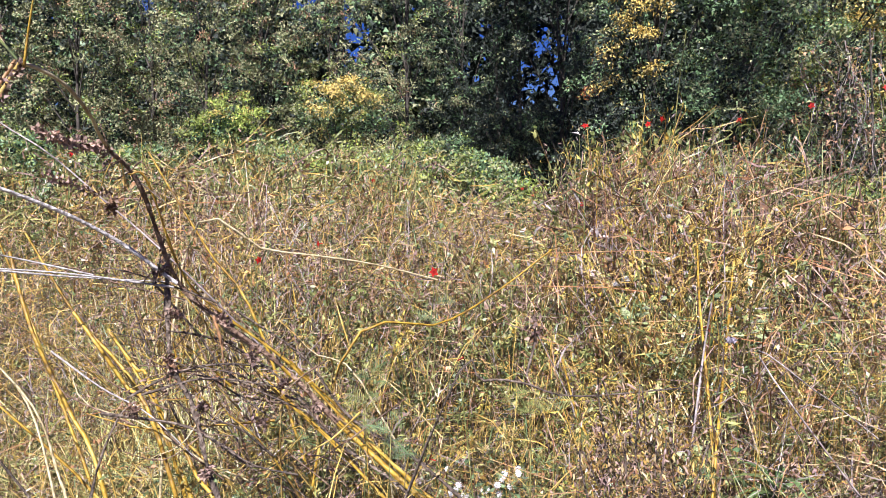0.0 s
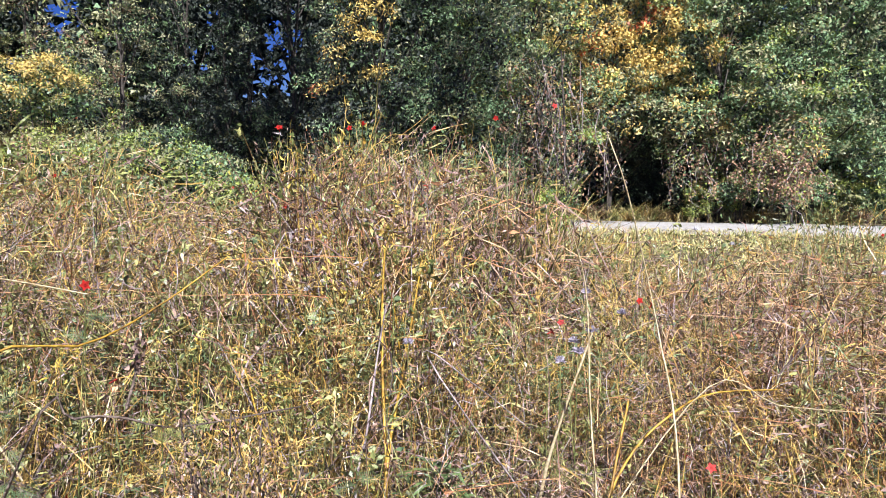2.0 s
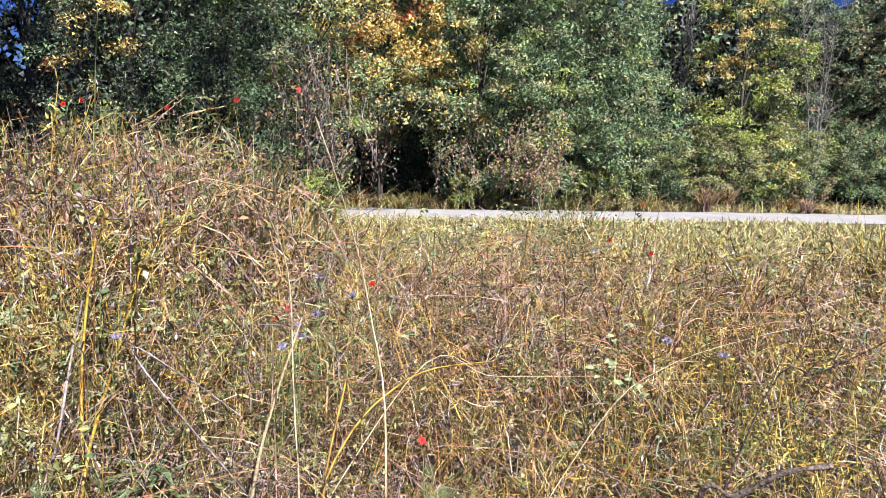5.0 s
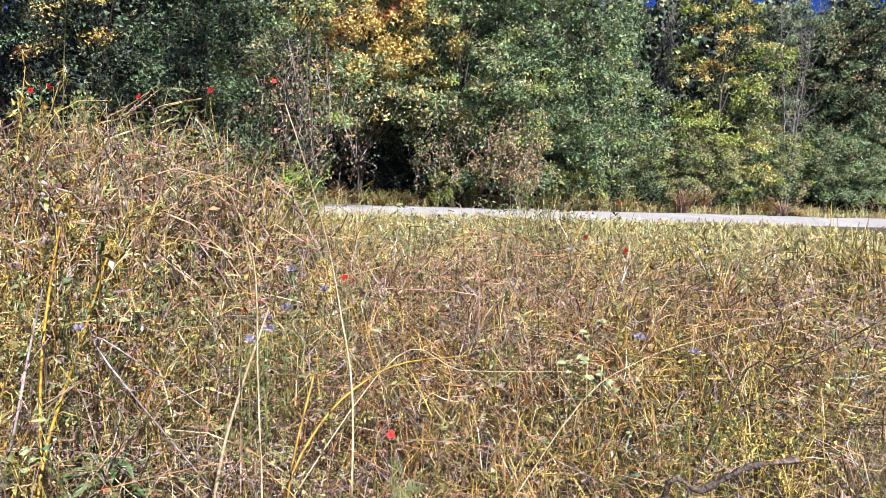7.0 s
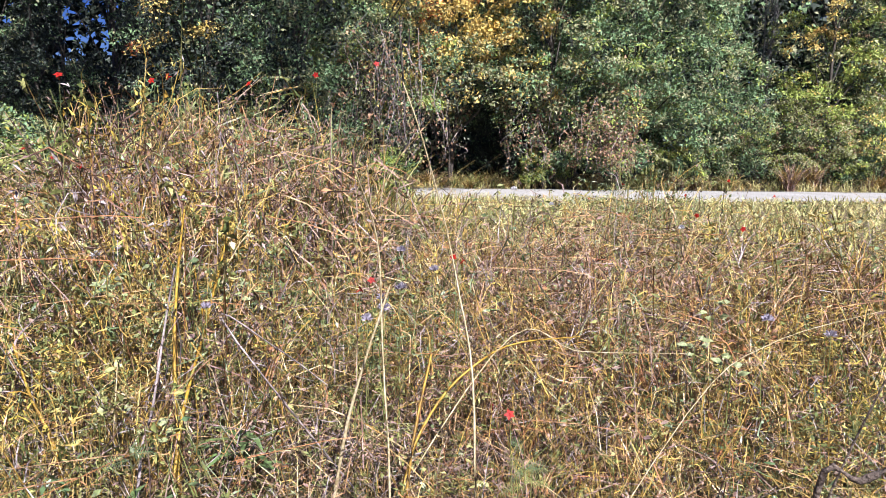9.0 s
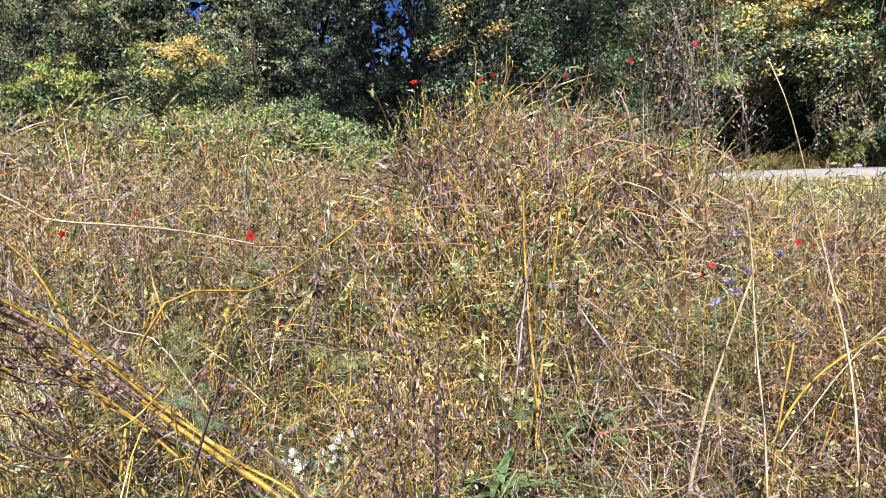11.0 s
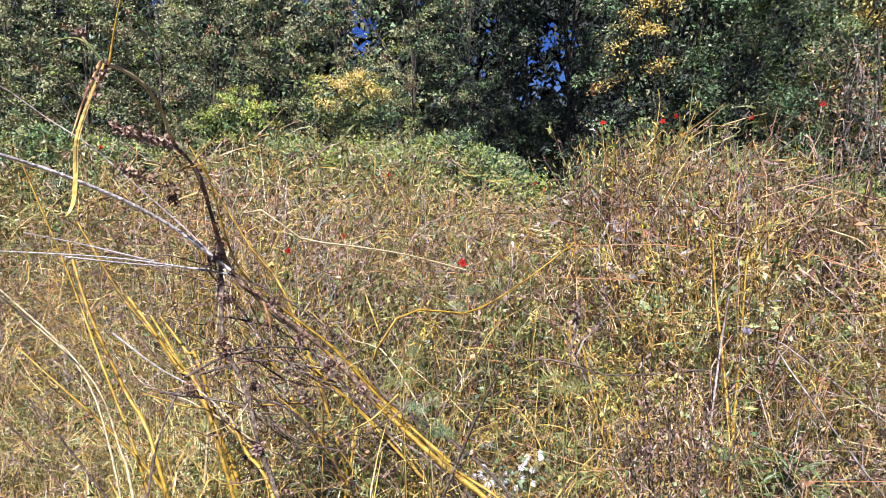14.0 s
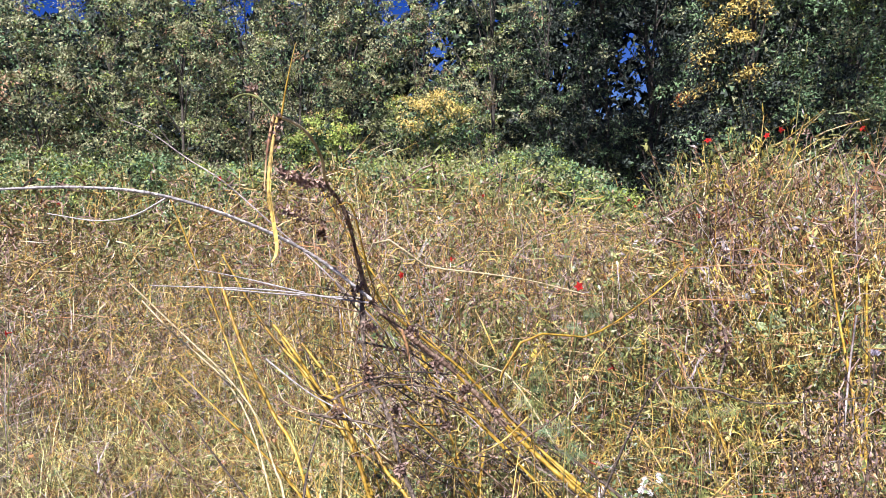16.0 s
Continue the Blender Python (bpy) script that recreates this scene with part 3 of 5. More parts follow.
def bush(az, r, height, width, label, slots_of, seed, n_leaf=50, length=0.095, density=38, name="bush", stems=5, lobes=7):
    rng = np.random.default_rng(seed)
    x, y = polar(az, r)
    root = new(name)
    root.location = (x, y, 0)
    tagged(root, label, name.replace("_", " "), group="bushes at the field's edge")
    lo = []
    for i in range(lobes):
        a, o = i * 2.4, width * 0.62 * math.sqrt((i + 0.3) / lobes)
        rr = width * rng.uniform(0.34, 0.5)
        top = height * (1 - 0.45 * (o / width) ** 2) * rng.uniform(0.85, 1.0)
        z = max(rr * 0.6, top - rr)
        lo.append((o * math.cos(a), o * math.sin(a), z, rr))
        if z > 1.3 * rr:
            lo.append((o * math.cos(a) * 1.1, o * math.sin(a) * 1.1, z * 0.45, rr))
    for i in range(stems):
        q = lo[i % len(lo)]
        sp = spline([(q[0] * 0.2, q[1] * 0.2, -0.03), (q[0] * 0.6, q[1] * 0.6, q[2] * 0.6), q[:3]], 6)
        Bag().add(*tube(sp, np.linspace(0.03, 0.008, 6), 5)).build("stem", [BARK], root, True)
    lobes_to_leaves(rng, lo, n_leaf, length, lambda c: slots_of(c + np.array([x, y, 0])), density, at_xy=(x, y), spread=0.36, inner_shade=0.35).build("crown", FOLIAGE, root)["kind"] = "stuff"
    return root


def at(az, el, r):
    x, y = polar(az, r)
    return x, y, 1.6 + r * math.tan(radians(el))


DG, OL, LG, YE, OR, DE, SH = range(7)
# mostly near-black leaves, with the shade painted into their tone
deep = mixed((SH, 7), (DG, 3), (OL, 1))
greyish = mixed((OL, 7), (DG, 1.5), (LG, 1.2), (DE, 1.3))
bright = mixed((DG, 7), (LG, 1.5), (OL, 3))

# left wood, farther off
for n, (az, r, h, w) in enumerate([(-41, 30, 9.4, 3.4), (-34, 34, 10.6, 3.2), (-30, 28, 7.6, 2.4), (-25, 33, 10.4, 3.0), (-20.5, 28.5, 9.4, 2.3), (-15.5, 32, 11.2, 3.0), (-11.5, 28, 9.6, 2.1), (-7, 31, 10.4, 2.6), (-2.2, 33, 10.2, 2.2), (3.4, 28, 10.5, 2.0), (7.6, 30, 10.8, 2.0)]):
    tree(az, r, h, w, "tall broadleaf tree with dense olive-green leaves" if n < 10 else "tall broadleaf tree with shade put into its leaf colour", greyish if n < 10 else deep, 100 + n, length=0.108, n_leaf=58)
# gap with sky between trunks, its shade put into near-black leaves
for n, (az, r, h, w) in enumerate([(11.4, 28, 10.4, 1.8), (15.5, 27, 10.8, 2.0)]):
    tree(az, r, h, w, "narrow tree with deep shade put into its leaf colour", mixed((SH, 5), (DG, 2), (OL, 1)), 130 + n, low=0.9, trunks=2, lobes=24, shade_boughs=3)
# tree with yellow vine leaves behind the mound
# the near-black share in these two trees stands in for shade
tree(22.6, 18, 9.5, 1.75, "leafy tree hung with yellowing vine leaves", patchy(mixed((SH, 5), (DG, 3), (OL, 1), (YE, 0.3)), (*at(17.9, 8.0, 16.8), 0.38, OR), (*at(17.9, 6.2, 17), 0.34, OR), (*at(21.9, 11.5, 16.4), 1.0, YE), (*at(21.3, 8.4, 16.2), 0.75, YE), (*at(20.0, 6.2, 16.3), 0.42, YE)), 150, length=0.085, n_leaf=95, skirt=0.6, front=4)
tree(28.5, 18.5, 9.5, 2.7, "large glossy-leaved green tree", mixed((SH, 3), (DG, 6), (OL, 2), (LG, 0.5)), 151, length=0.085, n_leaf=95, skirt=0.6, shade_boughs=2, front=3)
tree(35, 20.5, 9.5, 2.3, "green tree with hanging dry vines", patchy(mixed((DG, 3), (OL, 5), (LG, 3), (YE, 0.6)), (*at(34.5, 2.5, 18.6), 1.5, DE)), 152, length=0.105, n_leaf=75, skirt=0.6)
# right wood, behind the lane
tree(40.5, 26.5, 9.5, 3.0, "tree turning yellow and orange in autumn", patchy(mixed((DG, 2), (YE, 2.5), (OL, 4), (LG, 1)), (*at(41, 10.2, 24.2), 2.6, YE), (*at(37.4, 7.4, 24.2), 1.3, YE), (*at(38.6, 8.2, 24.0), 0.7, OR), (*at(45.5, 10.5, 24.6), 1.7, YE), (*at(43, 12, 24.4), 0.7, OR)), 153, low=3.0, lobes=25)
tree(47.5, 27, 9.5, 2.9, "dense dark green broadleaf tree", mixed((DG, 6), (LG, 1.5), (OL, 4), (YE, 0.4), (DE, 0.5)), 154, low=2.2, lobes=24)
tree(54.5, 29, 10.5, 3.3, "tall bright green broadleaf tree", bright, 155, low=1.2, lobes=23)
tree(59.5, 34, 8.4, 2.2, "green broadleaf tree in a hedgerow", mixed((OL, 3), (DG, 5), (SH, 1)), 156)
tree(67.2, 35.5, 10.5, 2.5, "tree with yellow-green autumn leaves", patchy(mixed((LG, 5), (OL, 2), (YE, 1)), (*at(66, 8.6, 33.3), 2.0, YE), (*at(68.3, 10.5, 32.8), 1.6, YE)), 157)
tree(71, 39.5, 9.4, 2.6, "grey-green tree with thin foliage", mixed((OL, 3), (DG, 4), (SH, 1), (DE, 1)), 158)
tree(77, 41.5, 10.5, 3.4, "grey-green tree with thin foliage", mixed((OL, 3), (DG, 4), (SH, 1), (DE, 1)), 159)

# bushes
bush(-10.2, 21.5, 4.1, 1.5, "bright yellow-green bush at the wood's edge", mixed((LG, 9), (YE, 1.6)), 200, n_leaf=75, length=0.085)
bush(-1.4, 21.5, 4.8, 1.85, "rounded bush with yellowing top leaves", patchy(mixed((LG, 4), (OL, 5), (YE, 0.6)), (*at(-3.0, 8.6, 20.2), 1.3, YE), (*at(0.6, 8.4, 20.2), 1.2, YE)), 201, n_leaf=75, length=0.085)
for n, (az, r, h, w) in enumerate([(-30, 20, 2.9, 2.4), (-23, 21, 3.0, 2.0), (-17, 20.5, 2.6, 1.7), (5, 19, 2.6, 1.6), (-6, 19, 2.6, 1.6)]):
    bush(az, r, h, w, "leafy green bush behind the meadow", mixed((LG, 3), (OL, 3), (DG, 4)), 210 + n)
for n, (az, r, h, w) in enumerate([(-1.5, 13.5, 2.25, 1.3), (4, 12.6, 2.2, 1.3), (8.5, 12, 2.0, 1.1), (12, 11.4, 1.55, 0.8)]):
    bush(az, r, h, w, "low bush overgrown with light green vines", mixed((LG, 6), (OL, 3), (DG, 1.4), (DE, 0.8)), 220 + n, length=0.07, n_leaf=75)
# near-black leaves among the green ones paint shade onto these bushes
for n, (az, r, h, w) in enumerate([(7.0, 17.5, 2.7, 1.0), (10.4, 17.0, 2.1, 0.8)]):
    bush(az, r, h, w, "dark green bush draped with vines", mixed((LG, 1.5), (OL, 2), (DG, 4), (SH, 2)), 225 + n, length=0.08, n_leaf=70)
bush(17.4, 9.5, 1.4, 0.55, "small green shrub beside the weed mound", mixed((LG, 1), (DG, 3), (SH, 2)), 230, length=0.05, n_leaf=70)
bush(36.4, 17.0, 1.35, 0.5, "small bright green shrub", mixed((LG, 5), (DG, 1)), 231, length=0.07, n_leaf=70)
# the first bush is nearly all near-black leaves, painting a shaded hollow
for n, (az, r, h, w, s) in enumerate([(44.2, 28.6, 3.6, 1.5, mixed((SH, 6), (DG, 1))), (46.8, 26.6, 1.0, 0.9, mixed((DE, 4), (OL, 2), (SH, 3))), (50, 26.3, 3.4, 1.2, mixed((DE, 3), (LG, 2), (OL, 4), (DG, 2))), (53.8, 27, 3.4, 1.5, patchy(mixed((DG, 2), (LG, 2), (OL, 3)), (*at(54, 2, 26), 1.1, DE))), (57.5, 29.8, 3.8, 1.9, mixed((DG, 3), (LG, 3), (OL, 3), (DE, 1))), (61.5, 31.3, 3.6, 2.0, mixed((DG, 2), (LG, 3), (OL, 4), (DE, 1))), (66, 33.5, 3.9, 2.2, mixed((LG, 2), (OL, 4), (DE, 1.4))), (70.5, 36, 4.2, 2.3, mixed((DG, 2), (LG, 2), (OL, 3), (DE, 1.5))), (75, 39.5, 4.5, 2.6, mixed((DG, 3), (LG, 1), (OL, 2)))]):
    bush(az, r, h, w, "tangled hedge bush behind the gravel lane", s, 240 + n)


for n, (az, r, h, w) in enumerate([(47.2, 26.1, 1.4, 0.6), (48.6, 26.6, 1.8, 0.7), (56.2, 28.0, 1.6, 0.75), (58.2, 28.6, 1.7, 0.8), (69.0, 34.2, 1.8, 1.0)]):
    bush(az, r, h, w, "low sunlit yellow-green bush on the lane's verge", mixed((LG, 5), (OL, 3), (YE, 1)), 270 + n, lobes=5, stems=4)


def vine_curtain(az, r, top, width, label, seed, n=60, leafy=26, tones=(5, 5, 5, 1)):
    """Dry vines hanging in ragged swags from the branches."""
    rng = np.random.default_rng(seed)
    x, y = polar(az, r)
    root = new("vine_curtain")
    root.location = (x, y, 0)
    tagged(root, label, "hanging vines", group="curtains of dry vines")
    b, c = Bag(), Bag()
    for _ in range(n):
        p = np.array([rng.normal(0, width), rng.normal(0, 0.5), rng.uniform(0.35, 1) * top])
        q = p + [rng.normal(0, 0.45), rng.normal(0, 0.3), -rng.uniform(0.2, 0.75) * p[2]]
        line = spline([p, p * 0.6 + q * 0.4 + rng.normal(0, 0.2, 3), p * 0.3 + q * 0.7 + rng.normal(0, 0.15, 3), q], 9)
        b.add(*ribbon(line, np.linspace(1, 0.4, 9) * rng.uniform(0.01, 0.026), (1, rng.normal(0, 0.6), 0)), int(rng.integers(0, 3) > 0))
        k = leafy
        at_line = line[rng.integers(0, 6, k)] + rng.normal(0, 0.11, (k, 3))
        c.add(*small_leaves(at_line, ball(k, rng) + [0, 0, -0.6], ball(k, rng), rng.uniform(0.06, 0.13, k), np.full(k, 0.07)), rng.choice(tones, k))
    b.build("vine", [GREY, GREY], root)["kind"] = "stuff"
    c.build("dry_leaves", FOLIAGE, root)["kind"] = "stuff"
    limb("stem", [(width, 0.2, -0.03), (width * 0.8, 0.1, top * 0.5), (width * 0.4, 0, top)], 0.04, 0.02, BARK, root, 8, 6)


def bare_tree(az, r, height, width, seed):
    """A leafless grey tree: leaning trunks with many fine twigs."""
    rng = np.random.default_rng(seed)
    x, y = polar(az, r)
    root = new("bare_tree")
    root.location = (x, y, 0)
    tagged(root, "leafless grey tree with many fine twigs", "tree", group="trees along the wood's edge")
    for j in range(3):
        tip = np.array([rng.normal(0, width), rng.normal(0, width * 0.5), height * rng.uniform(0.85, 1)])
        line = spline([(0.3 * j - 0.3, 0, -0.05), (tip[0] * 0.4, tip[1] * 0.4, height * 0.45), tip], 14)
        trunk = Bag().add(*tube(line, np.linspace(0.05, 0.016, 14), 6)).build("trunk", [BARE_BARK], root, True)
        for k in range(14):
            s = line[rng.integers(4, 14)]
            e = s + np.array([rng.normal(0, width * 0.6), rng.normal(0, width * 0.4), rng.uniform(0.2, 2.0)])
            twig = spline([s, (s + e) / 2 + rng.normal(0, 0.12, 3), e], 8)
            b = Bag().add(*tube(twig, np.linspace(0.02, 0.006, 8), 4))
            for q in range(6):
                f = twig[rng.integers(2, 8)]
                g = f + rng.normal(0, 0.35, 3) + [0, 0, 0.2]
                b.add(*tube(spline([f, (f + g) / 2 + rng.normal(0, 0.05, 3), g], 5), np.linspace(0.011, 0.005, 5), 3))
            b.build("limb", [BARE_BARK], trunk, True)


bare_tree(63.2, 36.5, 10.0, 0.7, 181)
bare_tree(72.3, 36.4, 9.5, 1.3, 182)


def far_woods():
    """Fine foliage behind the first trees, then coarse near-black leaves that paint the wood's shaded depth."""
    rng = np.random.default_rng(9)
    b = Bag()
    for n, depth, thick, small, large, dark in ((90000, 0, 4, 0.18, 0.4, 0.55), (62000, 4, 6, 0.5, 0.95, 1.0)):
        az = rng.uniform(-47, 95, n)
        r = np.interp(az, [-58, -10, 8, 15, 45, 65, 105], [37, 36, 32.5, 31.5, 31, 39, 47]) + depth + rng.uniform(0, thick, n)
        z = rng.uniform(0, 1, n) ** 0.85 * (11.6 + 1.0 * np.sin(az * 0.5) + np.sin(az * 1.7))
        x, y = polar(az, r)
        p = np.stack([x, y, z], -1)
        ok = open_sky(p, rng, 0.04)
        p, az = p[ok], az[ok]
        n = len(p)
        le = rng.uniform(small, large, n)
        tone = np.where(rng.random(n) < dark, SH, rng.choice([DG, OL], n))
        # across the gap every leaf is near-black, to paint its shade
        b.add(*small_leaves(p, ball(n, rng) + [0, 0, -0.3], ball(n, rng) + [-0.3, -0.6, 0.5], le, le * 0.7), np.where((az > 8) & (az < 20), SH, tone))
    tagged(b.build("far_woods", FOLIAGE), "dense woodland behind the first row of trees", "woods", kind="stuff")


far_woods()

# ---- meadow ----


def build_meadow():
    rng = np.random.default_rng(21)
    near_dead = [forb(rng, m, l, 9, 50, 1.0, s) for m, l, s in [(B_, U_, 0.024), (S_, B_, 0.028), (B_, W_, 0.02), (U_, B_, 0.02), (W_, B_, 0.026), (S_, U_, 0.024), (O_, S_, 0.022), (O_, L_, 0.026), (S_, L_, 0.028), (O_, L_, 0.026)]]
    mid_dead = [forb(rng, m, l, 8, 62, 1.25, s) for m, l, s in [(B_, U_, 0.015), (S_, B_, 0.015), (B_, W_, 0.013), (W_, B_, 0.014), (B_, L_, 0.016), (S_, U_, 0.014), (O_, S_, 0.014), (O_, L_, 0.016)]]
    mid_green = [forb(rng, m, l, 6, 56, 1.25, s) for m, l, s in [(L_, G_, 0.018), (S_, L_, 0.018), (L_, L_, 0.017), (O_, Y_, 0.016)]]
    near_green = [forb(rng, m, l, 7, 55, 1.0, s, 0.35) for m, l, s in [(L_, G_, 0.034), (S_, L_, 0.034), (L_, L_, 0.03), (O_, Y_, 0.024), (G_, G_, 0.03)]]
    grass = [tussock(rng, m, 15, w) for m, w in [(S_, 0.006), (S_, 0.005), (O_, 0.006), (L_, 0.007), (L_, 0.006)]]
    vines = [tangle(rng, m, l) for m, l in [(S_, B_), (B_, B_), (S_, L_), (O_, L_), (W_, B_)]]
    far_dead = [forb(rng, m, l, 5, 36, 1.8, s) for m, l, s in [(B_, B_, 0.02), (O_, B_, 0.018), (S_, L_, 0.022), (S_, S_, 0.02), (L_, L_, 0.02)]]
    far_green = [forb(rng, m, l, 4, 40, 1.8, s) for m, l, s in [(L_, L_, 0.023), (L_, G_, 0.024), (S_, L_, 0.022), (L_, Y_, 0.02)]]

    def pocket(x, y):
        """Where the weeds part and leave a shaded gap, 0 to 1."""
        u, v = 1 + 0.35 * np.sin(2.1 * y + 0.6), 0.5 * np.sin(1.7 * x)
        return np.clip((np.sin(9.5 * x * u / 1.2 + 1.3 * y) * np.sin(7.9 * y + 2.6 * x + v) - 0.25) / 0.45, 0, 1)

    def off_mound(az, r):
        return (az < 16) | (az > 37) | (r < 4.2)

    def patch(name, label, kinds, n, az0, az1, r0, r1, scale=1.0, wide=1.0, keep=None):
        az, r, x, y = spots(n, az0, az1, r0, r1, rng)
        ok = np.ones(n, bool) if keep is None else keep(az, r)
        ok &= rng.random(n) < 0.86 + 0.45 * np.sin(5.3 * x + 1.7 * y + len(kinds)) * np.sin(4.7 * y - 2.1 * x)
        hole = pocket(x, y)
        ok &= rng.random(n) > 0.55 * hole
        az, r, x, y, hole = az[ok], r[ok], x[ok], y[ok], hole[ok]
        b = Bag()
        sow(b, kinds, x, y, canopy(az, r) * scale * (1.03 - 0.4 * hole), rng, wide)
        tagged(b.build(name, MEADOW), label, "meadow weeds", kind="stuff")

    patch("dead_weeds", "tangled dead brown and straw-coloured weeds", near_dead, 520, -42, 96, 1.35, 3.2)
    patch("green_weeds", "olive and green leafy weeds among dead stems", near_green, 400, -42, 96, 1.35, 3.2, 0.85)
    patch("green_weeds", "olive and green leafy weeds among dead stems", near_green, 330, -9, 25, 1.9, 4.8, 0.97)
    patch("dry_grass", "clumps of dry yellow meadow grass", grass, 300, -42, 96, 1.3, 3.4, 0.62)
    patch("dead_vines", "dead vines tangled over the weeds", vines, 260, -42, 96, 1.5, 3.4, 0.95)
    patch("dead_weeds", "straw and olive weeds round the leaning dead weed", near_dead[4:], 110, -26, 3, 1.6, 2.4, 1.4)
    patch("dead_weeds", "tangled dead brown and straw-coloured weeds", near_dead, 560, -38, 86, 3.2, 4.7)
    patch("dead_weeds", "tangled dead brown and straw-coloured weeds", mid_dead, 820, -37, 82, 4.7, 6.6)
    patch("green_weeds", "olive and green leafy weeds among dead stems", near_green, 400, -38, 86, 3.2, 4.7, 0.92)
    patch("green_weeds", "olive and green leafy weeds among dead stems", mid_green, 560, -37, 82, 4.7, 6.6, 0.95)
    patch("dry_grass", "clumps of dry yellow meadow grass", grass, 300, -38, 86, 3.2, 6.6, 0.66, keep=off_mound)
    patch("dead_vines", "dead vines tangled over the weeds", vines, 760, -38, 86, 3.2, 6.6, keep=lambda az, r: off_mound(az, r) | (r < 5) | (rng.random(len(az)) < 0.3))
    patch("dead_vines", "reddish dead vines matted over low weeds", [tangle(rng, m, l, 9, 34, 1.1) for m, l in ((U_, U_), (B_, B_), (U_, B_), (O_, U_), (U_, L_))], 360, 46, 76, 2.6, 6.5, 1.05)
    patch("dead_vines", "grey and purplish dead vines matted over a mound", [tangle(rng, m, l, 8, 46, 1.1) for m, l in ((B_, B_), (U_, U_), (B_, W_), (B_, B_), (U_, L_), (B_, U_))], 480, 15, 36, 4.5, 6.6, 1.02)
    specks = [forb(rng, m, l, 8, 64, 1.1, s) for m, l, s in ((B_, W_, 0.011), (U_, B_, 0.012), (B_, U_, 0.011), (B_, B_, 0.01), (B_, G_, 0.015), (U_, B_, 0.011))]
    patch("dead_weeds", "fine greyish-pink dead weeds over a mound", specks, 260, 16, 36.5, 5.0, 6.8, 1.0)
    rounded = [forb(rng, m, l, 4, 15, 1.0, s, 0.62) for m, l, s in ((L_, G_, 0.034), (B_, L_, 0.03), (L_, G_, 0.028))]
    patch("green_weeds", "pale green rounded leaves among dead weeds", rounded, 300, -38, 84, 2.2, 6.4, 1.0)
    patch("green_weeds", "light green leafy weeds on the mound's flank", near_green[:4] + [forb(rng, S_, L_, 9, 70, 1.0, 0.02)], 46, 16.6, 20.6, 4.9, 6.4, 1.16)
    patch("dry_grass", "bright dry straw grass beside the dead weed", [tussock(rng, m, 18, 0.007, 0.8) for m in (P_, S_, P_, P_)], 500, -42, -9, 1.4, 4.4, 1.0)
    patch("green_weeds", "yellow-green weeds near the lane's end", [forb(rng, m, l, 7, 55, 1.0, 0.026) for m, l in ((O_, Y_), (L_, Y_), (O_, L_))], 120, 69, 88, 2.0, 4.8, 1.1)
    patch("green_weeds", "olive and green leafy weeds among dead stems", near_green, 120, 29, 46, 3.0, 5.0, 0.98)
    mats = [scribble(rng, m, l) for m, l in ((B_, U_), (S_, B_), (U_, L_), (W_, B_), (O_, L_), (B_, B_), (G_, G_), (O_, U_), (L_, G_), (O_, Y_))]
    patch("dead_vines", "curled ends of dead vines over the weeds", mats, 300, -42, 96, 1.35, 3.2, 0.98)
    patch("dead_vines", "curled ends of dead vines over the weeds", mats, 420, -38, 86, 3.2, 4.9, 1.0)
    patch("dead_vines", "curled ends of dead vines over the weeds", [scribble(rng, m, l, 18, 20, 1.3) for m, l in ((B_, U_), (S_, B_), (U_, L_), (O_, L_), (B_, G_), (O_, B_), (L_, L_))], 620, -37, 82, 4.9, 7.2, 0.98)
    patch("dead_vines", "curled ends of dead vines over the weeds", [scribble(rng, m, l, 12, 14, 2.0) for m, l in ((B_, U_), (S_, B_), (B_, L_), (L_, G_), (L_, L_))], 450, -36, 34, 7.2, 13, 0.97, 1.2)
    crossed = [sticks(rng, t) for t in ((S_, O_, B_), (L_, W_, B_), (B_, U_, W_), (O_, S_, L_), (S_, L_, B_))]
    patch("dead_stems", "bare dead stems crossing among the weeds", crossed, 460, -42, 96, 1.35, 3.3, 0.98)
    patch("dead_stems", "bare dead stems crossing among the weeds", crossed, 520, -38, 86, 3.3, 5.2, 0.96, keep=off_mound)
    patch("dead_stems", "bare dead stems crossing among the weeds", [sticks(rng, t, 9, 0.0075) for t in ((S_, O_, B_), (L_, W_, S_), (B_, U_, W_), (L_, S_, G_))], 520, -37, 80, 5.2, 8.5, 1.0, keep=off_mound)
    patch("green_weeds", "light green leafy weeds standing before the lane", mid_green, 170, 53.5, 61, 7.6, 9.8, 1.0)
    far = lambda az, r: (az < 36) | (r < 9.5)
    patch("dead_weeds", "tangled dead brown and straw-coloured weeds", far_dead, 1350, -36, 77, 6, 11, 1, 1.1, far)
    patch("green_weeds", "olive and green leafy weeds among dead stems", far_green, 900, -36, 77, 6, 11, 1, 1.1, lambda az, r: far(az, r) & ((az > -6) | (rng.random(len(az)) < 0.45)))
    patch("dry_grass", "clumps of dry yellow meadow grass", grass, 360, -36, 77, 6, 11, 0.85, keep=off_mound)
    back = lambda az, r: az < 30
    patch("dead_weeds", "tangled dead brown and straw-coloured weeds", far_dead, 700, -36, 31, 11, 16, 1, 1.3, back)
    patch("green_weeds", "olive and green leafy weeds among dead stems", far_green, 600, -36, 31, 11, 17, 1, 1.3, lambda az, r: back(az, r) & ((az > -6) | (r > 14) | (rng.random(len(az)) < 0.5)))


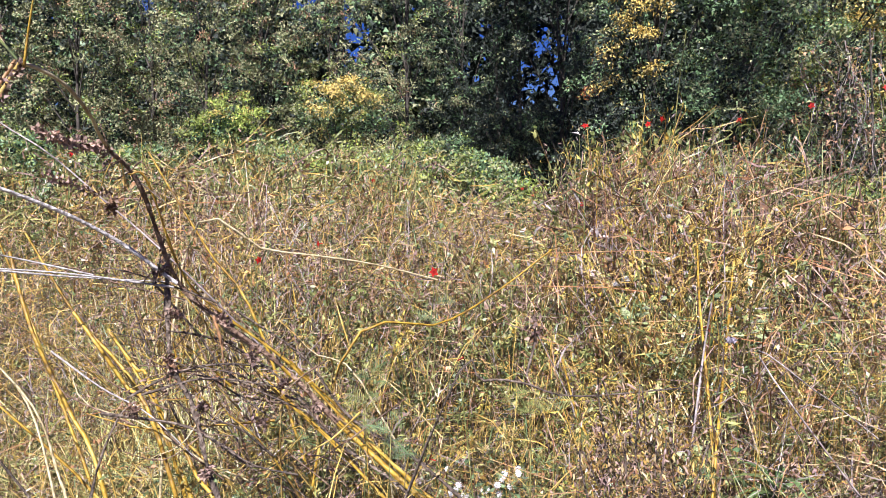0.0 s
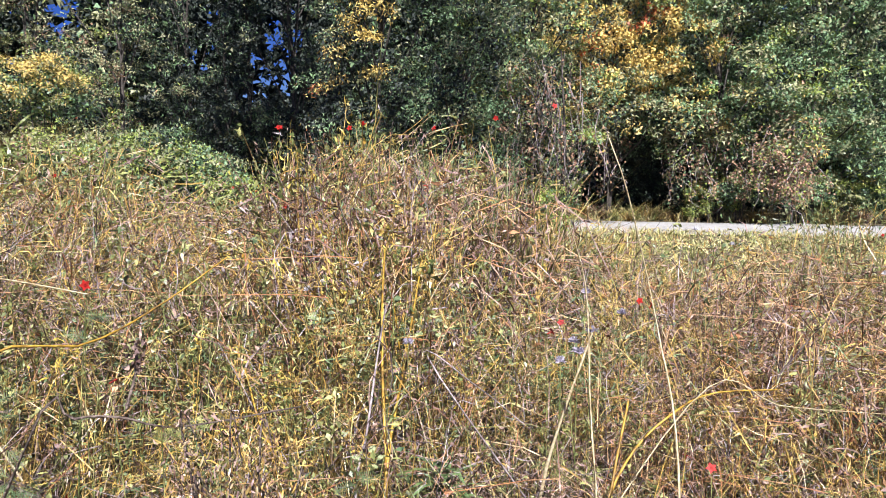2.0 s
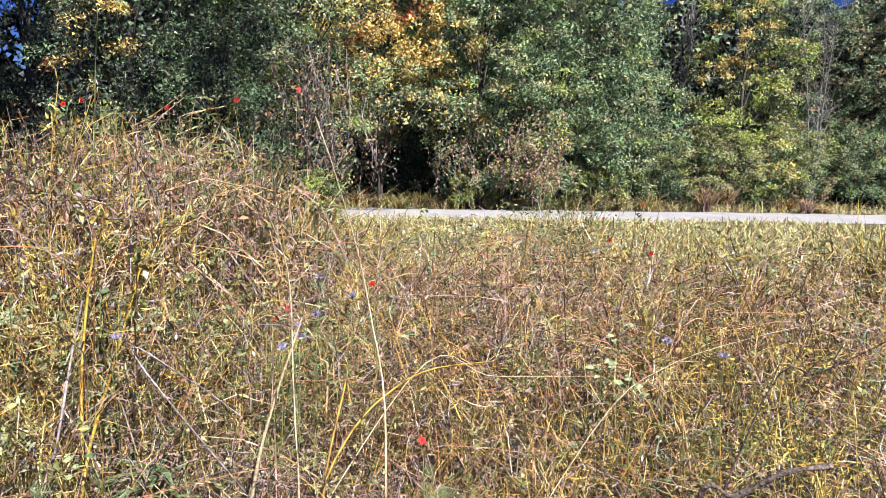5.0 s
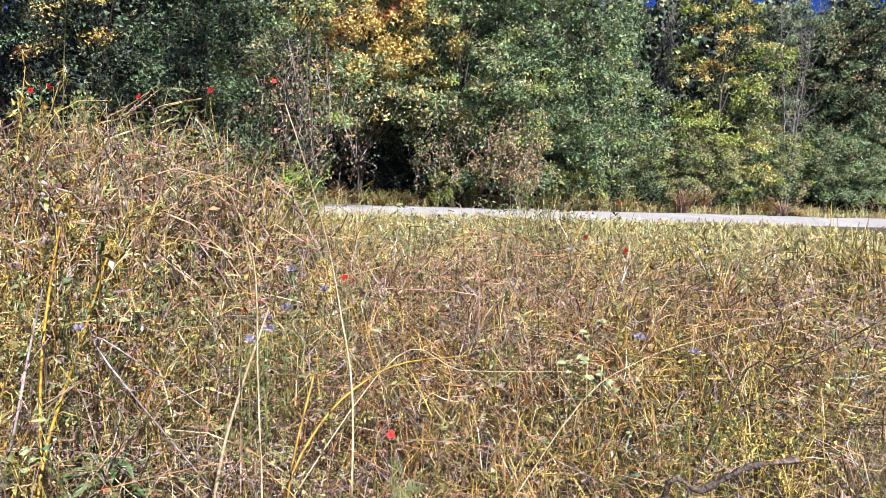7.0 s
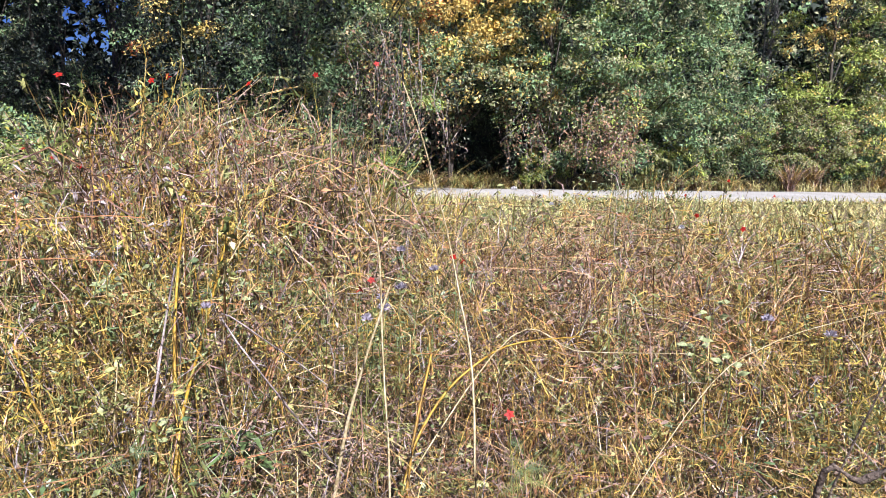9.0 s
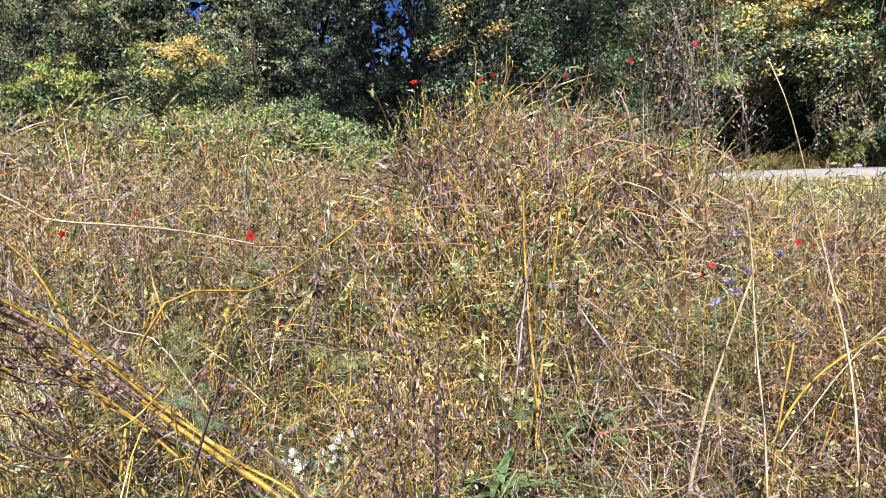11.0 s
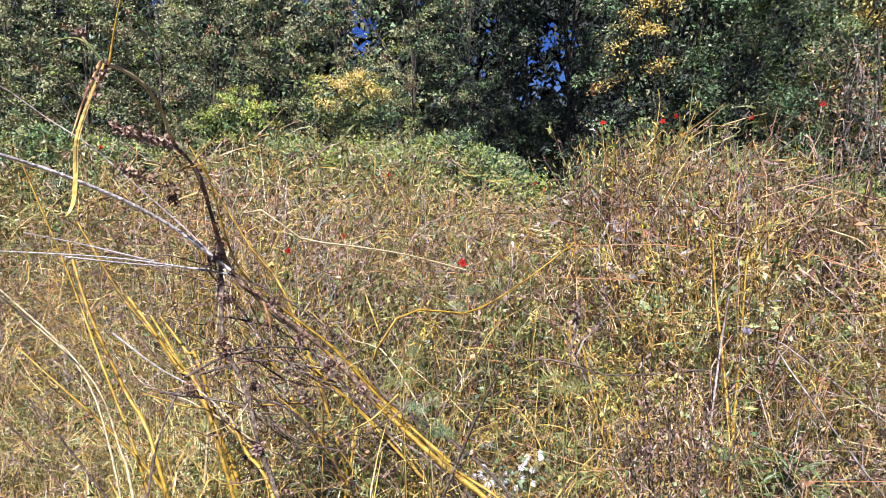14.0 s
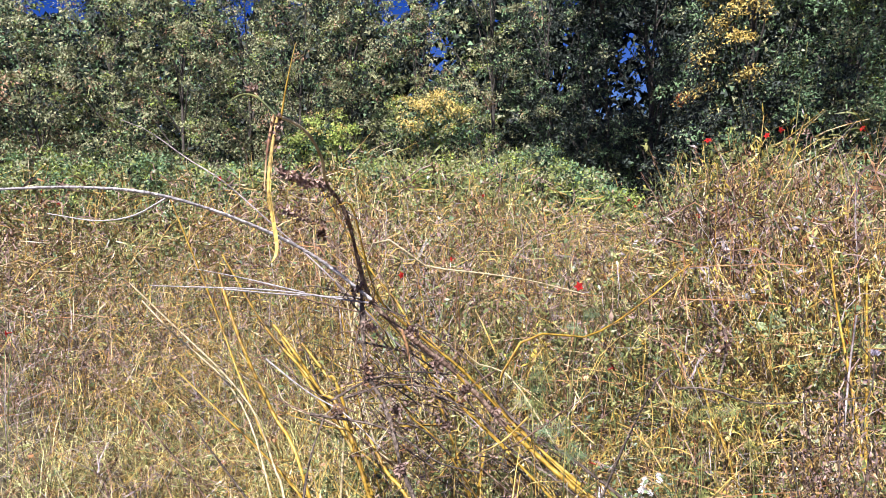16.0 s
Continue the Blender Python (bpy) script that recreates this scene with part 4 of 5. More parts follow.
def build_short_grass():
    """Mown grass between the weeds and the lane, and the lane's far verge."""
    rng = np.random.default_rng(22)
    kinds = [tussock(rng, m, 5, 0.012, 0.9, steps=4) for m in (P_, S_, P_, P_, L_)]
    b = Bag()
    az, r, x, y = spots(2600, 28, 82, 6.8, 27, rng)
    d = x * ROAD_N[0] + y * ROAD_N[1]
    ok = d < ROAD_NEAR - 0.1
    verge = (d > ROAD_NEAR - 1.6) & (az < 50)
    h = np.where(verge, 0.3, np.where(r < 11, 0.42, 0.24)) * rng.uniform(0.55, 1.45, len(x))
    sow(b, kinds, x[ok], y[ok], h[ok], rng, 1.2)
    az, r, x, y = spots(6700, 28, 82, 6.8, 27, rng)
    ok = x * ROAD_N[0] + y * ROAD_N[1] < ROAD_NEAR
    n = ok.sum()
    base = np.repeat(np.stack([x[ok], y[ok], np.full(n, 0.01)], -1), 4, 0) + rng.normal(0, 0.12, (n * 4, 3)) * [1, 1, 0]
    le = rng.uniform(0.08, 0.2, n * 4)
    b.add(*leaves(base, ball(n * 4, rng) + [0, 0, 0.7], ball(n * 4, rng) + [0, 0, 0.8], le * 1.3, le * 0.19), rng.choice([P_, P_, S_, P_, L_], n * 4))
    s, w = rng.uniform(-3, 9.8, 700), ROAD_NEAR - rng.uniform(-0.6, 0.9, 700)
    p = w[:, None] * ROAD_N + s[:, None] * ROAD_D
    sow(b, kinds, p[:, 0], p[:, 1], rng.uniform(0.1, 0.28, 700), rng, 1.1)
    s, w = rng.uniform(-12, 45, 1700), rng.uniform(ROAD_FAR, ROAD_FAR + 2.2, 1700)
    p = w[:, None] * ROAD_N + s[:, None] * ROAD_D
    sow(b, kinds, p[:, 0], p[:, 1], rng.uniform(0.3, 0.95, 1700), rng, 1.3)
    tagged(b.build("short_grass", MEADOW), "short pale green and straw grass beside the lane", "grass", kind="stuff")


def grass_tuft(az, r, h, seed, tones=(L_, S_, Y_), label="tall tuft of light green arching grass", blades=46, droop=0.5):
    rng = np.random.default_rng(seed)
    x, y = polar(az, r)
    b = Bag()
    for _ in range(3):
        v, f, m = tussock(rng, tones[_], blades, 0.008 + 0.0005 * r, 0.8, droop)
        b.add(v * [1.6, 1.6, h] + [*rng.normal(0, 0.15, 2), 0], f, m)
    ob = b.build("grass_tuft", MEADOW)
    ob.location = (x, y, 0)
    tagged(ob, label, "grass tuft", group="tall grass tufts")


build_meadow()
build_short_grass()
for n, (az, r, h) in enumerate([(61.5, 10.5, 1.0), (67.5, 9.5, 1.0), (33.2, 5.9, 1.95), (35.0, 6.1, 2.05), (36.8, 6.4, 1.85), (76.5, 11, 1.25), (78, 11, 1.3), (79.5, 10.6, 1.3), (38.6, 9.6, 1.15), (40.2, 10, 1.1), (41.6, 10.2, 1.05)]):
    grass_tuft(az, r, h, 60 + n)
for n, (az, r, h) in enumerate([(31.2, 5.5, 1.95), (32.6, 5.7, 2.0), (34.2, 5.8, 1.9), (35.6, 6.2, 1.8), (29.4, 5.9, 1.95)]):
    grass_tuft(az, r, h, 130 + n, (L_, G_, L_), "tuft of yellow-green grass arching over the weed mound", 34, 0.95)
verge = np.random.default_rng(79)
for n in range(30):
    along, away = verge.uniform(-3, 26), verge.uniform(0.2, 1.6)
    x, y = (ROAD_FAR + away) * ROAD_N + along * ROAD_D
    az, r = math.degrees(math.atan2(x, y)), math.hypot(x, y)
    big = abs(az - 66) < 2.2
    grass_tuft(az, r, verge.uniform(0.9, 1.6) if big else verge.uniform(0.35, 0.9), 80 + n, ((S_, B_, S_), (L_, S_, L_), (B_, S_, O_))[0 if big else n % 3], "clump of tall brown dry grass beyond the lane" if big or n % 3 != 1 else "clump of pale green grass beyond the lane")

# ---- the dead weed leaning across the field, near the camera ----


def limb(name, pts, r0, r1, mat, parent, n=14, sides=6, label="", knobs=0.0):
    rng = np.random.default_rng(len(name) + int(1000 * abs(pts[0][0])))
    p = spline(pts, n)
    rad = np.linspace(r0, r1, n) * (1 + knobs * rng.uniform(-0.4, 1, n))
    ob = Bag().add(*tube(p, rad, sides)).build(name, [mat], parent, True)
    return tagged(ob, label) if label else ob


def seed_heads(parent, pts, n, size, seed):
    rng = np.random.default_rng(seed)
    p = spline(pts, 30)
    c = p[rng.integers(0, 30, n)] + rng.normal(0, size * 0.4, (n, 3))
    b = Bag().add(*leaves(c, ball(n, rng), ball(n, rng), np.full(n, size), np.full(n, size * 0.6), 0.4))
    return tagged(b.build("seed_head", [BROWN], parent), kind="stuff")


def dead_weed():
    root = new("dead_weed")
    tagged(root, "tall dead brown weed leaning with bare twigs", "dead plant")
    main = [(0.32, 1.93, 0.48), (0.11, 2.09, 0.64), (-0.1, 2.16, 0.83), (-0.26, 2.14, 1.02), (-0.43, 2.09, 1.18), (-0.53, 2.04, 1.31), (-0.57, 1.9, 1.57), (-0.61, 1.81, 1.66), (-0.66, 1.64, 1.75), (-0.67, 1.51, 1.82)]
    limb("main_stem", [(0.62, 1.62, -0.02)] + main[:4], 0.0098, 0.0068, YELLOW_STEM, root, 20, 7, "mottled yellow-orange lower stem", 0.15)
    limb("main_stem", main[2:8], 0.008, 0.0042, BROWN_STEM, root, 30, 7, "dark purplish-brown woody stem", 0.4)
    limb("main_stem", [tuple(np.array(p) + [0.022, -0.012, 0.012]) for p in main[1:7]] + [(-0.585, 1.86, 1.6)], 0.0052, 0.0022, YELLOW_STEM, root, 30, 5, "thin orange-yellow stem beside the brown one", 0.35)
    for k in range(5):
        off = np.array([0.02 * k - 0.03, 0.015 * k, 0.018 * k - 0.06])
        side = [tuple(np.array(p) + off * (1 + 0.5 * math.sin(3 * i + k)) + [0, 0, 0.012 * math.sin(5 * i + 2 * k)]) for i, p in enumerate(main[: 4 + k % 3])]
        limb("main_stem", [(0.66 - 0.04 * k, 1.64 + 0.03 * k, -0.02)] + side, 0.0062, 0.0026, (YELLOW_STEM, DARK_STEM, PALE_STEM, YELLOW_STEM, DARK_STEM)[k], root, 30, 5, "thin mottled stem", 0.3)
    limb("branch", [(-0.52, 2.01, 1.3), (-0.67, 1.95, 1.44), (-0.82, 1.82, 1.55), (-0.99, 1.65, 1.64), (-1.14, 1.53, 1.67), (-1.3, 1.38, 1.67)], 0.0062, 0.003, WEATHERED, root, 24, label="pale grey bare branch", knobs=0.15)
    limb("branch", [(-0.99, 1.65, 1.64), (-1.15, 1.8, 1.59), (-1.33, 1.95, 1.575), (-1.5, 2.0, 1.6)], 0.003, 0.0014, WEATHERED, root, label="thin pale arching twig")
    limb("branch", [(-0.53, 2.01, 1.29), (-0.79, 1.86, 1.36), (-1.06, 1.67, 1.41)], 0.0036, 0.0015, WEATHERED, root)
    limb("branch", [(-0.71, 1.93, 1.34), (-0.87, 1.85, 1.4), (-0.97, 1.76, 1.44)], 0.003, 0.0012, WEATHERED, root)
    limb("branch", [(-0.97, 1.99, 1.35), (-0.81, 2.11, 1.31), (-0.58, 2.24, 1.27)], 0.0036, 0.0015, WEATHERED, root)
    limb("branch", [(-0.61, 1.94, 1.01), (-0.44, 2, 1.03), (-0.19, 2.07, 0.96)], 0.0035, 0.002, DARK_STEM, root, knobs=0.3)
    lead = limb("branch", [(-0.55, 2.04, 1.38), (-0.55, 2.02, 1.25), (-0.54, 1.99, 1.08), (-0.48, 1.96, 0.96), (-0.44, 1.92, 0.8), (-0.38, 1.86, 0.65), (-0.33, 1.82, 0.4)], 0.0075, 0.005, DARK_STEM, root, 26, knobs=0.6)
    limb("branch", [(-0.73, 1.82, 0.7), (-0.71, 1.88, 0.84), (-0.67, 1.93, 0.95), (-0.63, 1.95, 0.99)], 0.0035, 0.002, DARK_STEM, root, knobs=0.5)
    limb("branch", [(-0.65, 1.95, 1), (-0.54, 1.98, 1.05), (-0.42, 2, 1.07), (-0.28, 2.06, 1.04)], 0.0035, 0.002, DARK_STEM, root, knobs=0.5)
    limb("branch", [(-0.71, 1.92, 0.97), (-0.52, 1.95, 0.92), (-0.42, 1.94, 0.87), (-0.32, 1.93, 0.8), (-0.2, 1.92, 0.77)], 0.0035, 0.0022, DARK_STEM, root, knobs=0.4)
    limb("branch", [(-0.64, 2.07, 1.35), (-0.49, 2.07, 1.15), (-0.39, 2.05, 1.02), (-0.18, 2.03, 0.91)], 0.003, 0.002, DARK_STEM, root, knobs=0.4)
    limb("branch", [(-0.85, 1.98, 1.13), (-0.73, 1.99, 1.02), (-0.61, 1.99, 0.94), (-0.49, 1.97, 0.82)], 0.003, 0.0014, WEATHERED, root)
    hook = [(-0.667, 1.51, 1.82), (-0.652, 1.37, 1.73), (-0.63, 1.24, 1.65), (-0.605, 1.16, 1.59), (-0.587, 1.1, 1.548), (-0.59, 1.08, 1.525), (-0.607, 1.08, 1.516)]
    strip = Bag().add(*ribbon(spline(hook, 24), np.interp(np.linspace(0, 1, 24), [0, 0.2, 0.6, 1], [0.004, 0.0085, 0.007, 0.0025]), (1, 0.35, 0.1))).build("curled_leaf", [OCHRE], root)
    tagged(strip, "curled pale yellow dead leaf")
    limb("curled_leaf", hook[:4], 0.0034, 0.0016, OCHRE, root, 16, 5, "rolled orange dead leaf edge", 0.5)
    limb("curled_leaf", [tuple(np.array(q) + [-0.009, 0, 0.004]) for q in hook[:3]], 0.003, 0.0012, RUST, root, 14, 5, "rolled orange dead leaf edge", 0.5)
    limb("curled_leaf", [(-0.43, 2.03, 1.2), (-0.41, 2.02, 1.12), (-0.4, 1.99, 1.01)], 0.005, 0.0015, RUST, root, 10, label="hanging orange dead leaf", knobs=0.4)
    limb("twig", [(-0.66, 1.51, 1.81), (-0.64, 1.5, 1.89), (-0.61, 1.48, 1.98)], 0.0028, 0.0012, YELLOW_STEM, root)
    limb("twig", [(-0.667, 1.51, 1.82), (-0.72, 1.55, 1.87), (-0.765, 1.58, 1.883), (-0.779, 1.5, 1.855)], 0.0034, 0.0016, OLIVE, root, label="pale green curling tip")
    limb("twig", [(-0.667, 1.51, 1.82), (-0.7, 1.54, 1.85), (-0.735, 1.58, 1.885)], 0.003, 0.002, PALE_STEM, root)
    limb("twig", [(-0.667, 1.51, 1.82), (-0.64, 1.54, 1.81), (-0.611, 1.59, 1.782), (-0.595, 1.66, 1.73), (-0.599, 1.72, 1.69), (-0.61, 1.81, 1.66)], 0.0034, 0.0042, PALE_STEM, root, 20, label="pale curved upper stem", knobs=0.25)
    seed_heads(root, [(-0.735, 1.58, 1.885), (-0.745, 1.59, 1.9)], 40, 0.012, 6)
    seed_heads(root, [(-0.7, 1.63, 1.7), (-0.65, 1.7, 1.67), (-0.61, 1.79, 1.66)], 260, 0.014, 1)
    seed_heads(root, [(-0.73, 1.73, 1.61), (-0.7, 1.79, 1.58), (-0.63, 1.86, 1.55)], 120, 0.013, 2)
    seed_heads(root, hook[:2], 70, 0.012, 3)
    # dark ragged seed clusters at the joints
    rng = np.random.default_rng(5)
    for q in [(-0.55, 2.01, 1.34), (-0.54, 2, 1.22), (-0.53, 1.97, 1.07), (-0.38, 2.01, 1.18), (-0.45, 1.95, 0.97), (-0.23, 1.98, 1.02), (-0.15, 1.96, 0.95), (-0.63, 1.92, 0.98), (-0.43, 1.9, 0.81), (-0.65, 1.92, 1.53), (-0.32, 2.02, 1.1), (-0.29, 1.96, 0.9)]:
        seed_heads(root, [q, tuple(np.array(q) + rng.normal(0, 0.02, 3))], 60, 0.015, rng.integers(0, 9999))
    # fine side twigs along the stems
    line = np.vstack([spline(main[:8], 40), spline([(-0.55, 2.04, 1.38), (-0.55, 2.02, 1.25), (-0.54, 1.99, 1.08), (-0.48, 1.96, 0.96), (-0.44, 1.92, 0.8), (-0.38, 1.86, 0.65)], 24), spline([(-0.65, 1.95, 1), (-0.54, 1.98, 1.05), (-0.42, 2, 1.07), (-0.28, 2.06, 1.04)], 12)])
    for _ in range(85):
        s = line[rng.integers(2, len(line))]
        d = np.array([rng.uniform(-0.8, 0.5), rng.uniform(-0.3, 0.3), rng.uniform(-0.8, 0.6)]) * rng.uniform(0.1, 0.42)
        pts = [s, s + d * 0.5 + rng.normal(0, 0.035, 3), s + d]
        limb("twig", pts, 0.0021, 0.0009, (BROWN_STEM, BROWN_STEM, DARK_STEM, OCHRE, PALE_STEM)[rng.integers(0, 5)], lead, 7, 4)
        if _ % 3 == 0:
            seed_heads(lead, pts[1:], 10, 0.011, rng.integers(0, 9999))
    # long thin dead twigs tangled under the stem
    for _ in range(62):
        s = line[rng.integers(2, 28)] + [rng.uniform(-0.3, 0.12), rng.uniform(-0.1, 0.3), rng.uniform(-0.4, 0.03)]
        way = rng.choice([rng.uniform(0.6, 1.5), rng.uniform(0.1, 0.6), rng.uniform(-1.2, -0.4), 3.0], p=[0.55, 0.2, 0.15, 0.1])
        d = unit(np.array([-1.0, rng.uniform(-0.4, 0.4), way])) * rng.uniform(0.2, 0.62)
        pts = [s - d * 0.5, s + rng.normal(0, 0.025, 3), s + d * 0.3 + rng.normal(0, 0.025, 3), s + d * 0.5 + [0, 0, rng.normal(0, 0.04)]]
        limb("twig", pts, rng.uniform(0.0018, 0.0038), 0.0012, (BROWN_STEM, BROWN_STEM, DARK_STEM, YELLOW_STEM, BROWN_STEM, PALE_STEM, OCHRE)[_ % 7], lead, 9, 4, knobs=0.3)


def stalk(pts, r0, r1, mat, label, name="stalk", n=18, foot=None, knobs=0.04):
    """One bare stalk, rooted in the ground."""
    p = [tuple(q) for q in pts]
    if foot is None:
        a, b = np.array(p[0]), np.array(p[1])
        d = (a - b) / max(0.05, np.linalg.norm(a - b))
        foot = (a[0] + d[0] * a[2] * 0.5, a[1] + d[1] * a[2] * 0.5, -0.02)
    root = limb(name, [foot] + p, r0, r1, mat, None, n, 6, knobs=knobs)
    return tagged(root, label, "plant stalk", group="bare stalks in the meadow")


def bare_stalks():
    lab = "yellow dry stalk leaning over the weeds"
    stalk([(-0.85, 1.95, 0.7), (-0.98, 2.08, 0.99), (-1.18, 2.11, 1.19), (-1.29, 2.14, 1.3)], 0.004, 0.002, PALE_STEM, "thin straw stalk leaning over the weeds")
    stalk([(-0.92, 2.41, 0.49), (-1.1, 2.56, 0.89), (-1.23, 2.64, 1.22), (-1.38, 2.67, 1.63)], 0.0066, 0.0030, YELLOW_STEM, lab)
    stalk([(-0.57, 2.27, 0.54), (-0.78, 2.42, 0.9), (-0.98, 2.49, 1.13), (-1.14, 2.53, 1.41)], 0.0085, 0.0037, YELLOW_STEM, lab)
    stalk([(-0.48, 2.64, 0.37), (-0.76, 2.76, 0.63), (-1.01, 2.87, 1)], 0.0066, 0.0045, YELLOW_STEM, lab)
    stalk([(-0.78, 1.87, 0.67), (-0.83, 1.92, 0.82), (-0.89, 1.97, 0.96), (-0.99, 1.99, 1.09), (-1.13, 1.99, 1.24), (-1.26, 1.99, 1.38)], 0.0048, 0.0022, PALE_STEM, "long straw stalk leaning over the weeds")
    stalk([(-0.77, 2.06, 0.72), (-0.88, 2.15, 0.9), (-0.97, 2.18, 1.1), (-1.03, 2.23, 1.24), (-1.08, 2.29, 1.37)], 0.0066, 0.005, YELLOW_STEM, lab)
    stalk([(-0.62, 2.09, 0.85), (-0.72, 2.16, 0.97), (-0.8, 2.17, 1.1), (-0.88, 2.22, 1.19)], 0.0066, 0.005, YELLOW_STEM, lab)
    stalk([(-0.65, 2.21, 0.9), (-0.71, 2.22, 1.01), (-0.8, 2.28, 1.11)], 0.0066, 0.004, YELLOW_STEM, lab)
    stalk([(-0.4, 1.92, 0.62), (-0.5, 2.02, 0.75), (-0.58, 2.11, 0.88)], 0.0066, 0.005, YELLOW_STEM, lab)
    stalk([(-0.42, 2.81, 0.99), (-0.61, 2.87, 1.29), (-0.76, 2.9, 1.55), (-0.84, 2.93, 1.69)], 0.0066, 0.0030, YELLOW_STEM, lab, foot=(-0.1, 2.6, -0.02))
    stalk([(1.62, 1.6, 0.62), (1.67, 1.71, 0.9), (1.7, 1.79, 1.25), (1.59, 1.75, 1.48)], 0.0041, 0.0019, PALE_STEM, "thin pale straw stalk standing upright")
    stalk([(1.94, 1.57, 0.53), (2.07, 1.75, 0.81), (2.11, 1.88, 1.05), (2.11, 1.96, 1.27), (1.98, 1.94, 1.58), (1.96, 2.03, 1.77)], 0.0048, 0.0019, PALE_STEM, "tall thin pale straw stalk")
    stalk([(1.94, 1.93, 0.4), (2.1, 1.97, 0.58), (2.27, 1.96, 0.7), (2.61, 2.07, 0.71), (2.99, 2.03, 0.69)], 0.0061, 0.0030, YELLOW_STEM, "orange-yellow stalk bent over sideways")
    stalk([(1.29, 2.47, 0.513), (1.36, 2.68, 0.782), (1.52, 3.08, 1.01), (1.67, 3.42, 1.21)], 0.0072, 0.0045, YELLOW_STEM, "thick upright yellow stalk")
    stalk([(1.29, 2.45, 0.495), (1.58, 2.94, 0.747), (1.91, 3.51, 1.02), (1.97, 3.6, 1.1)], 0.0072, 0.0045, YELLOW_STEM, "thick upright yellow stalk")
    stalk([(1.13, 2.36, 0.48), (1.2, 2.45, 0.61), (1.29, 2.57, 0.87), (1.36, 2.65, 1.07)], 0.006, 0.0035, GREY, "grey-mauve upright dead stalk")
    stalk([(1.9, 1.86, 0.48), (2.09, 2, 0.77)], 0.0061, 0.0045, YELLOW_STEM, "short orange-yellow dry stalk")
    stalk([(2.13, 4.74, 1.87), (2.07, 4.47, 2.48)], 0.0048, 0.0023, OLIVE, "tall pale green stalk rising above the mound")
    stalk([(-0.59, 2.42, 1.36), (-0.33, 2.52, 1.33), (0, 2.6, 1.27), (0.27, 2.66, 1.19)], 0.0052, 0.003, PALE_STEM, "long straw stem arching sideways", foot=(-0.75, 2.3, -0.02))
    stalk([(-0.08, 2.33, 1), (0.27, 2.53, 1.05), (0.51, 2.72, 1.13), (0.77, 2.88, 1.27)], 0.005, 0.0028, YELLOW_STEM, "long ochre stem arching sideways", foot=(-0.3, 2.2, -0.02))
    stalk([(2.66, 0.28, 1.25), (2.67, 0.39, 1.15), (2.66, 0.52, 1.05), (2.65, 0.65, 0.96)][::-1], 0.003, 0.0018, DARK_STEM, "thin dark dead stem leaning over the weeds", knobs=0.3, foot=tuple((np.array([(2.66, 0.28, 1.25), (2.67, 0.39, 1.15), (2.66, 0.52, 1.05), (2.65, 0.65, 0.96)][-1]) * 2 - np.array([(2.66, 0.28, 1.25), (2.67, 0.39, 1.15), (2.66, 0.52, 1.05), (2.65, 0.65, 0.96)][-3])) * [1, 1, 0]))
    stalk([(2.14, 0.61, 0.78), (2.19, 0.54, 0.82), (2.25, 0.49, 0.86), (2.3, 0.46, 0.88), (2.38, 0.38, 0.9)], 0.006, 0.005, DARK_STEM, "knobbly dark dead stem lying in the weeds", n=26, knobs=0.9, foot=tuple(np.array([(2.14, 0.61, 0.78), (2.19, 0.54, 0.82), (2.25, 0.49, 0.86), (2.3, 0.46, 0.88), (2.38, 0.38, 0.9)][0]) * [1.03, 1.03, 0]))
    stalk([(2.66, 1.24, 0.68), (3.01, 1.16, 0.86), (3.27, 0.92, 0.99), (3.46, 0.7, 1.07)], 0.002, 0.0012, PALE_STEM, "thin straw stem arching over the weeds", foot=(1.9, 1.3, -0.02))
    stalk([(2.47, 1.99, 0.76), (2.75, 1.83, 0.71), (3.1, 1.55, 0.71)], 0.003, 0.0015, PALE_STEM, "thin pale stem lying over the weeds", foot=(1.7, 2.0, -0.02))
    stalk([(1.49, 2.49, 0.86), (1.65, 2.39, 0.77), (1.77, 2.22, 0.65)], 0.004, 0.002, GREY, "grey bare stem leaning sideways", foot=(2.0, 2.0, -0.02))
    stalk([(-0.75, 3.2, 1.13), (-1.14, 3.2, 1.52), (-1.33, 3.2, 1.7), (-1.49, 3.2, 1.81), (-1.66, 3.2, 1.94), (-1.79, 3.2, 2.0)], 0.0045, 0.002, GREY, "pale grey bare stem leaning over the meadow", foot=(0.3, 3.15, -0.02))
    bent = stalk([(0.15, 1.41, 1.12), (0.23, 1.4, 1.17), (0.31, 1.38, 1.17), (0.41, 1.37, 1.14), (0.65, 1.39, 1.14)], 0.0029, 0.0015, DARK_STEM, "dark dead stem bent over sideways", foot=(-0.25, 1.62, -0.02), knobs=0.4)
    limb("twig", [(0.32, 1.39, 1.18), (0.34, 1.4, 1.25), (0.34, 1.41, 1.3)], 0.0027, 0.0019, DARK_STEM, bent, 8, 5, knobs=0.4)
    seed_heads(bent, [(0.32, 1.39, 1.18), (0.34, 1.4, 1.25), (0.34, 1.41, 1.3)][1:], 30, 0.016, 8)


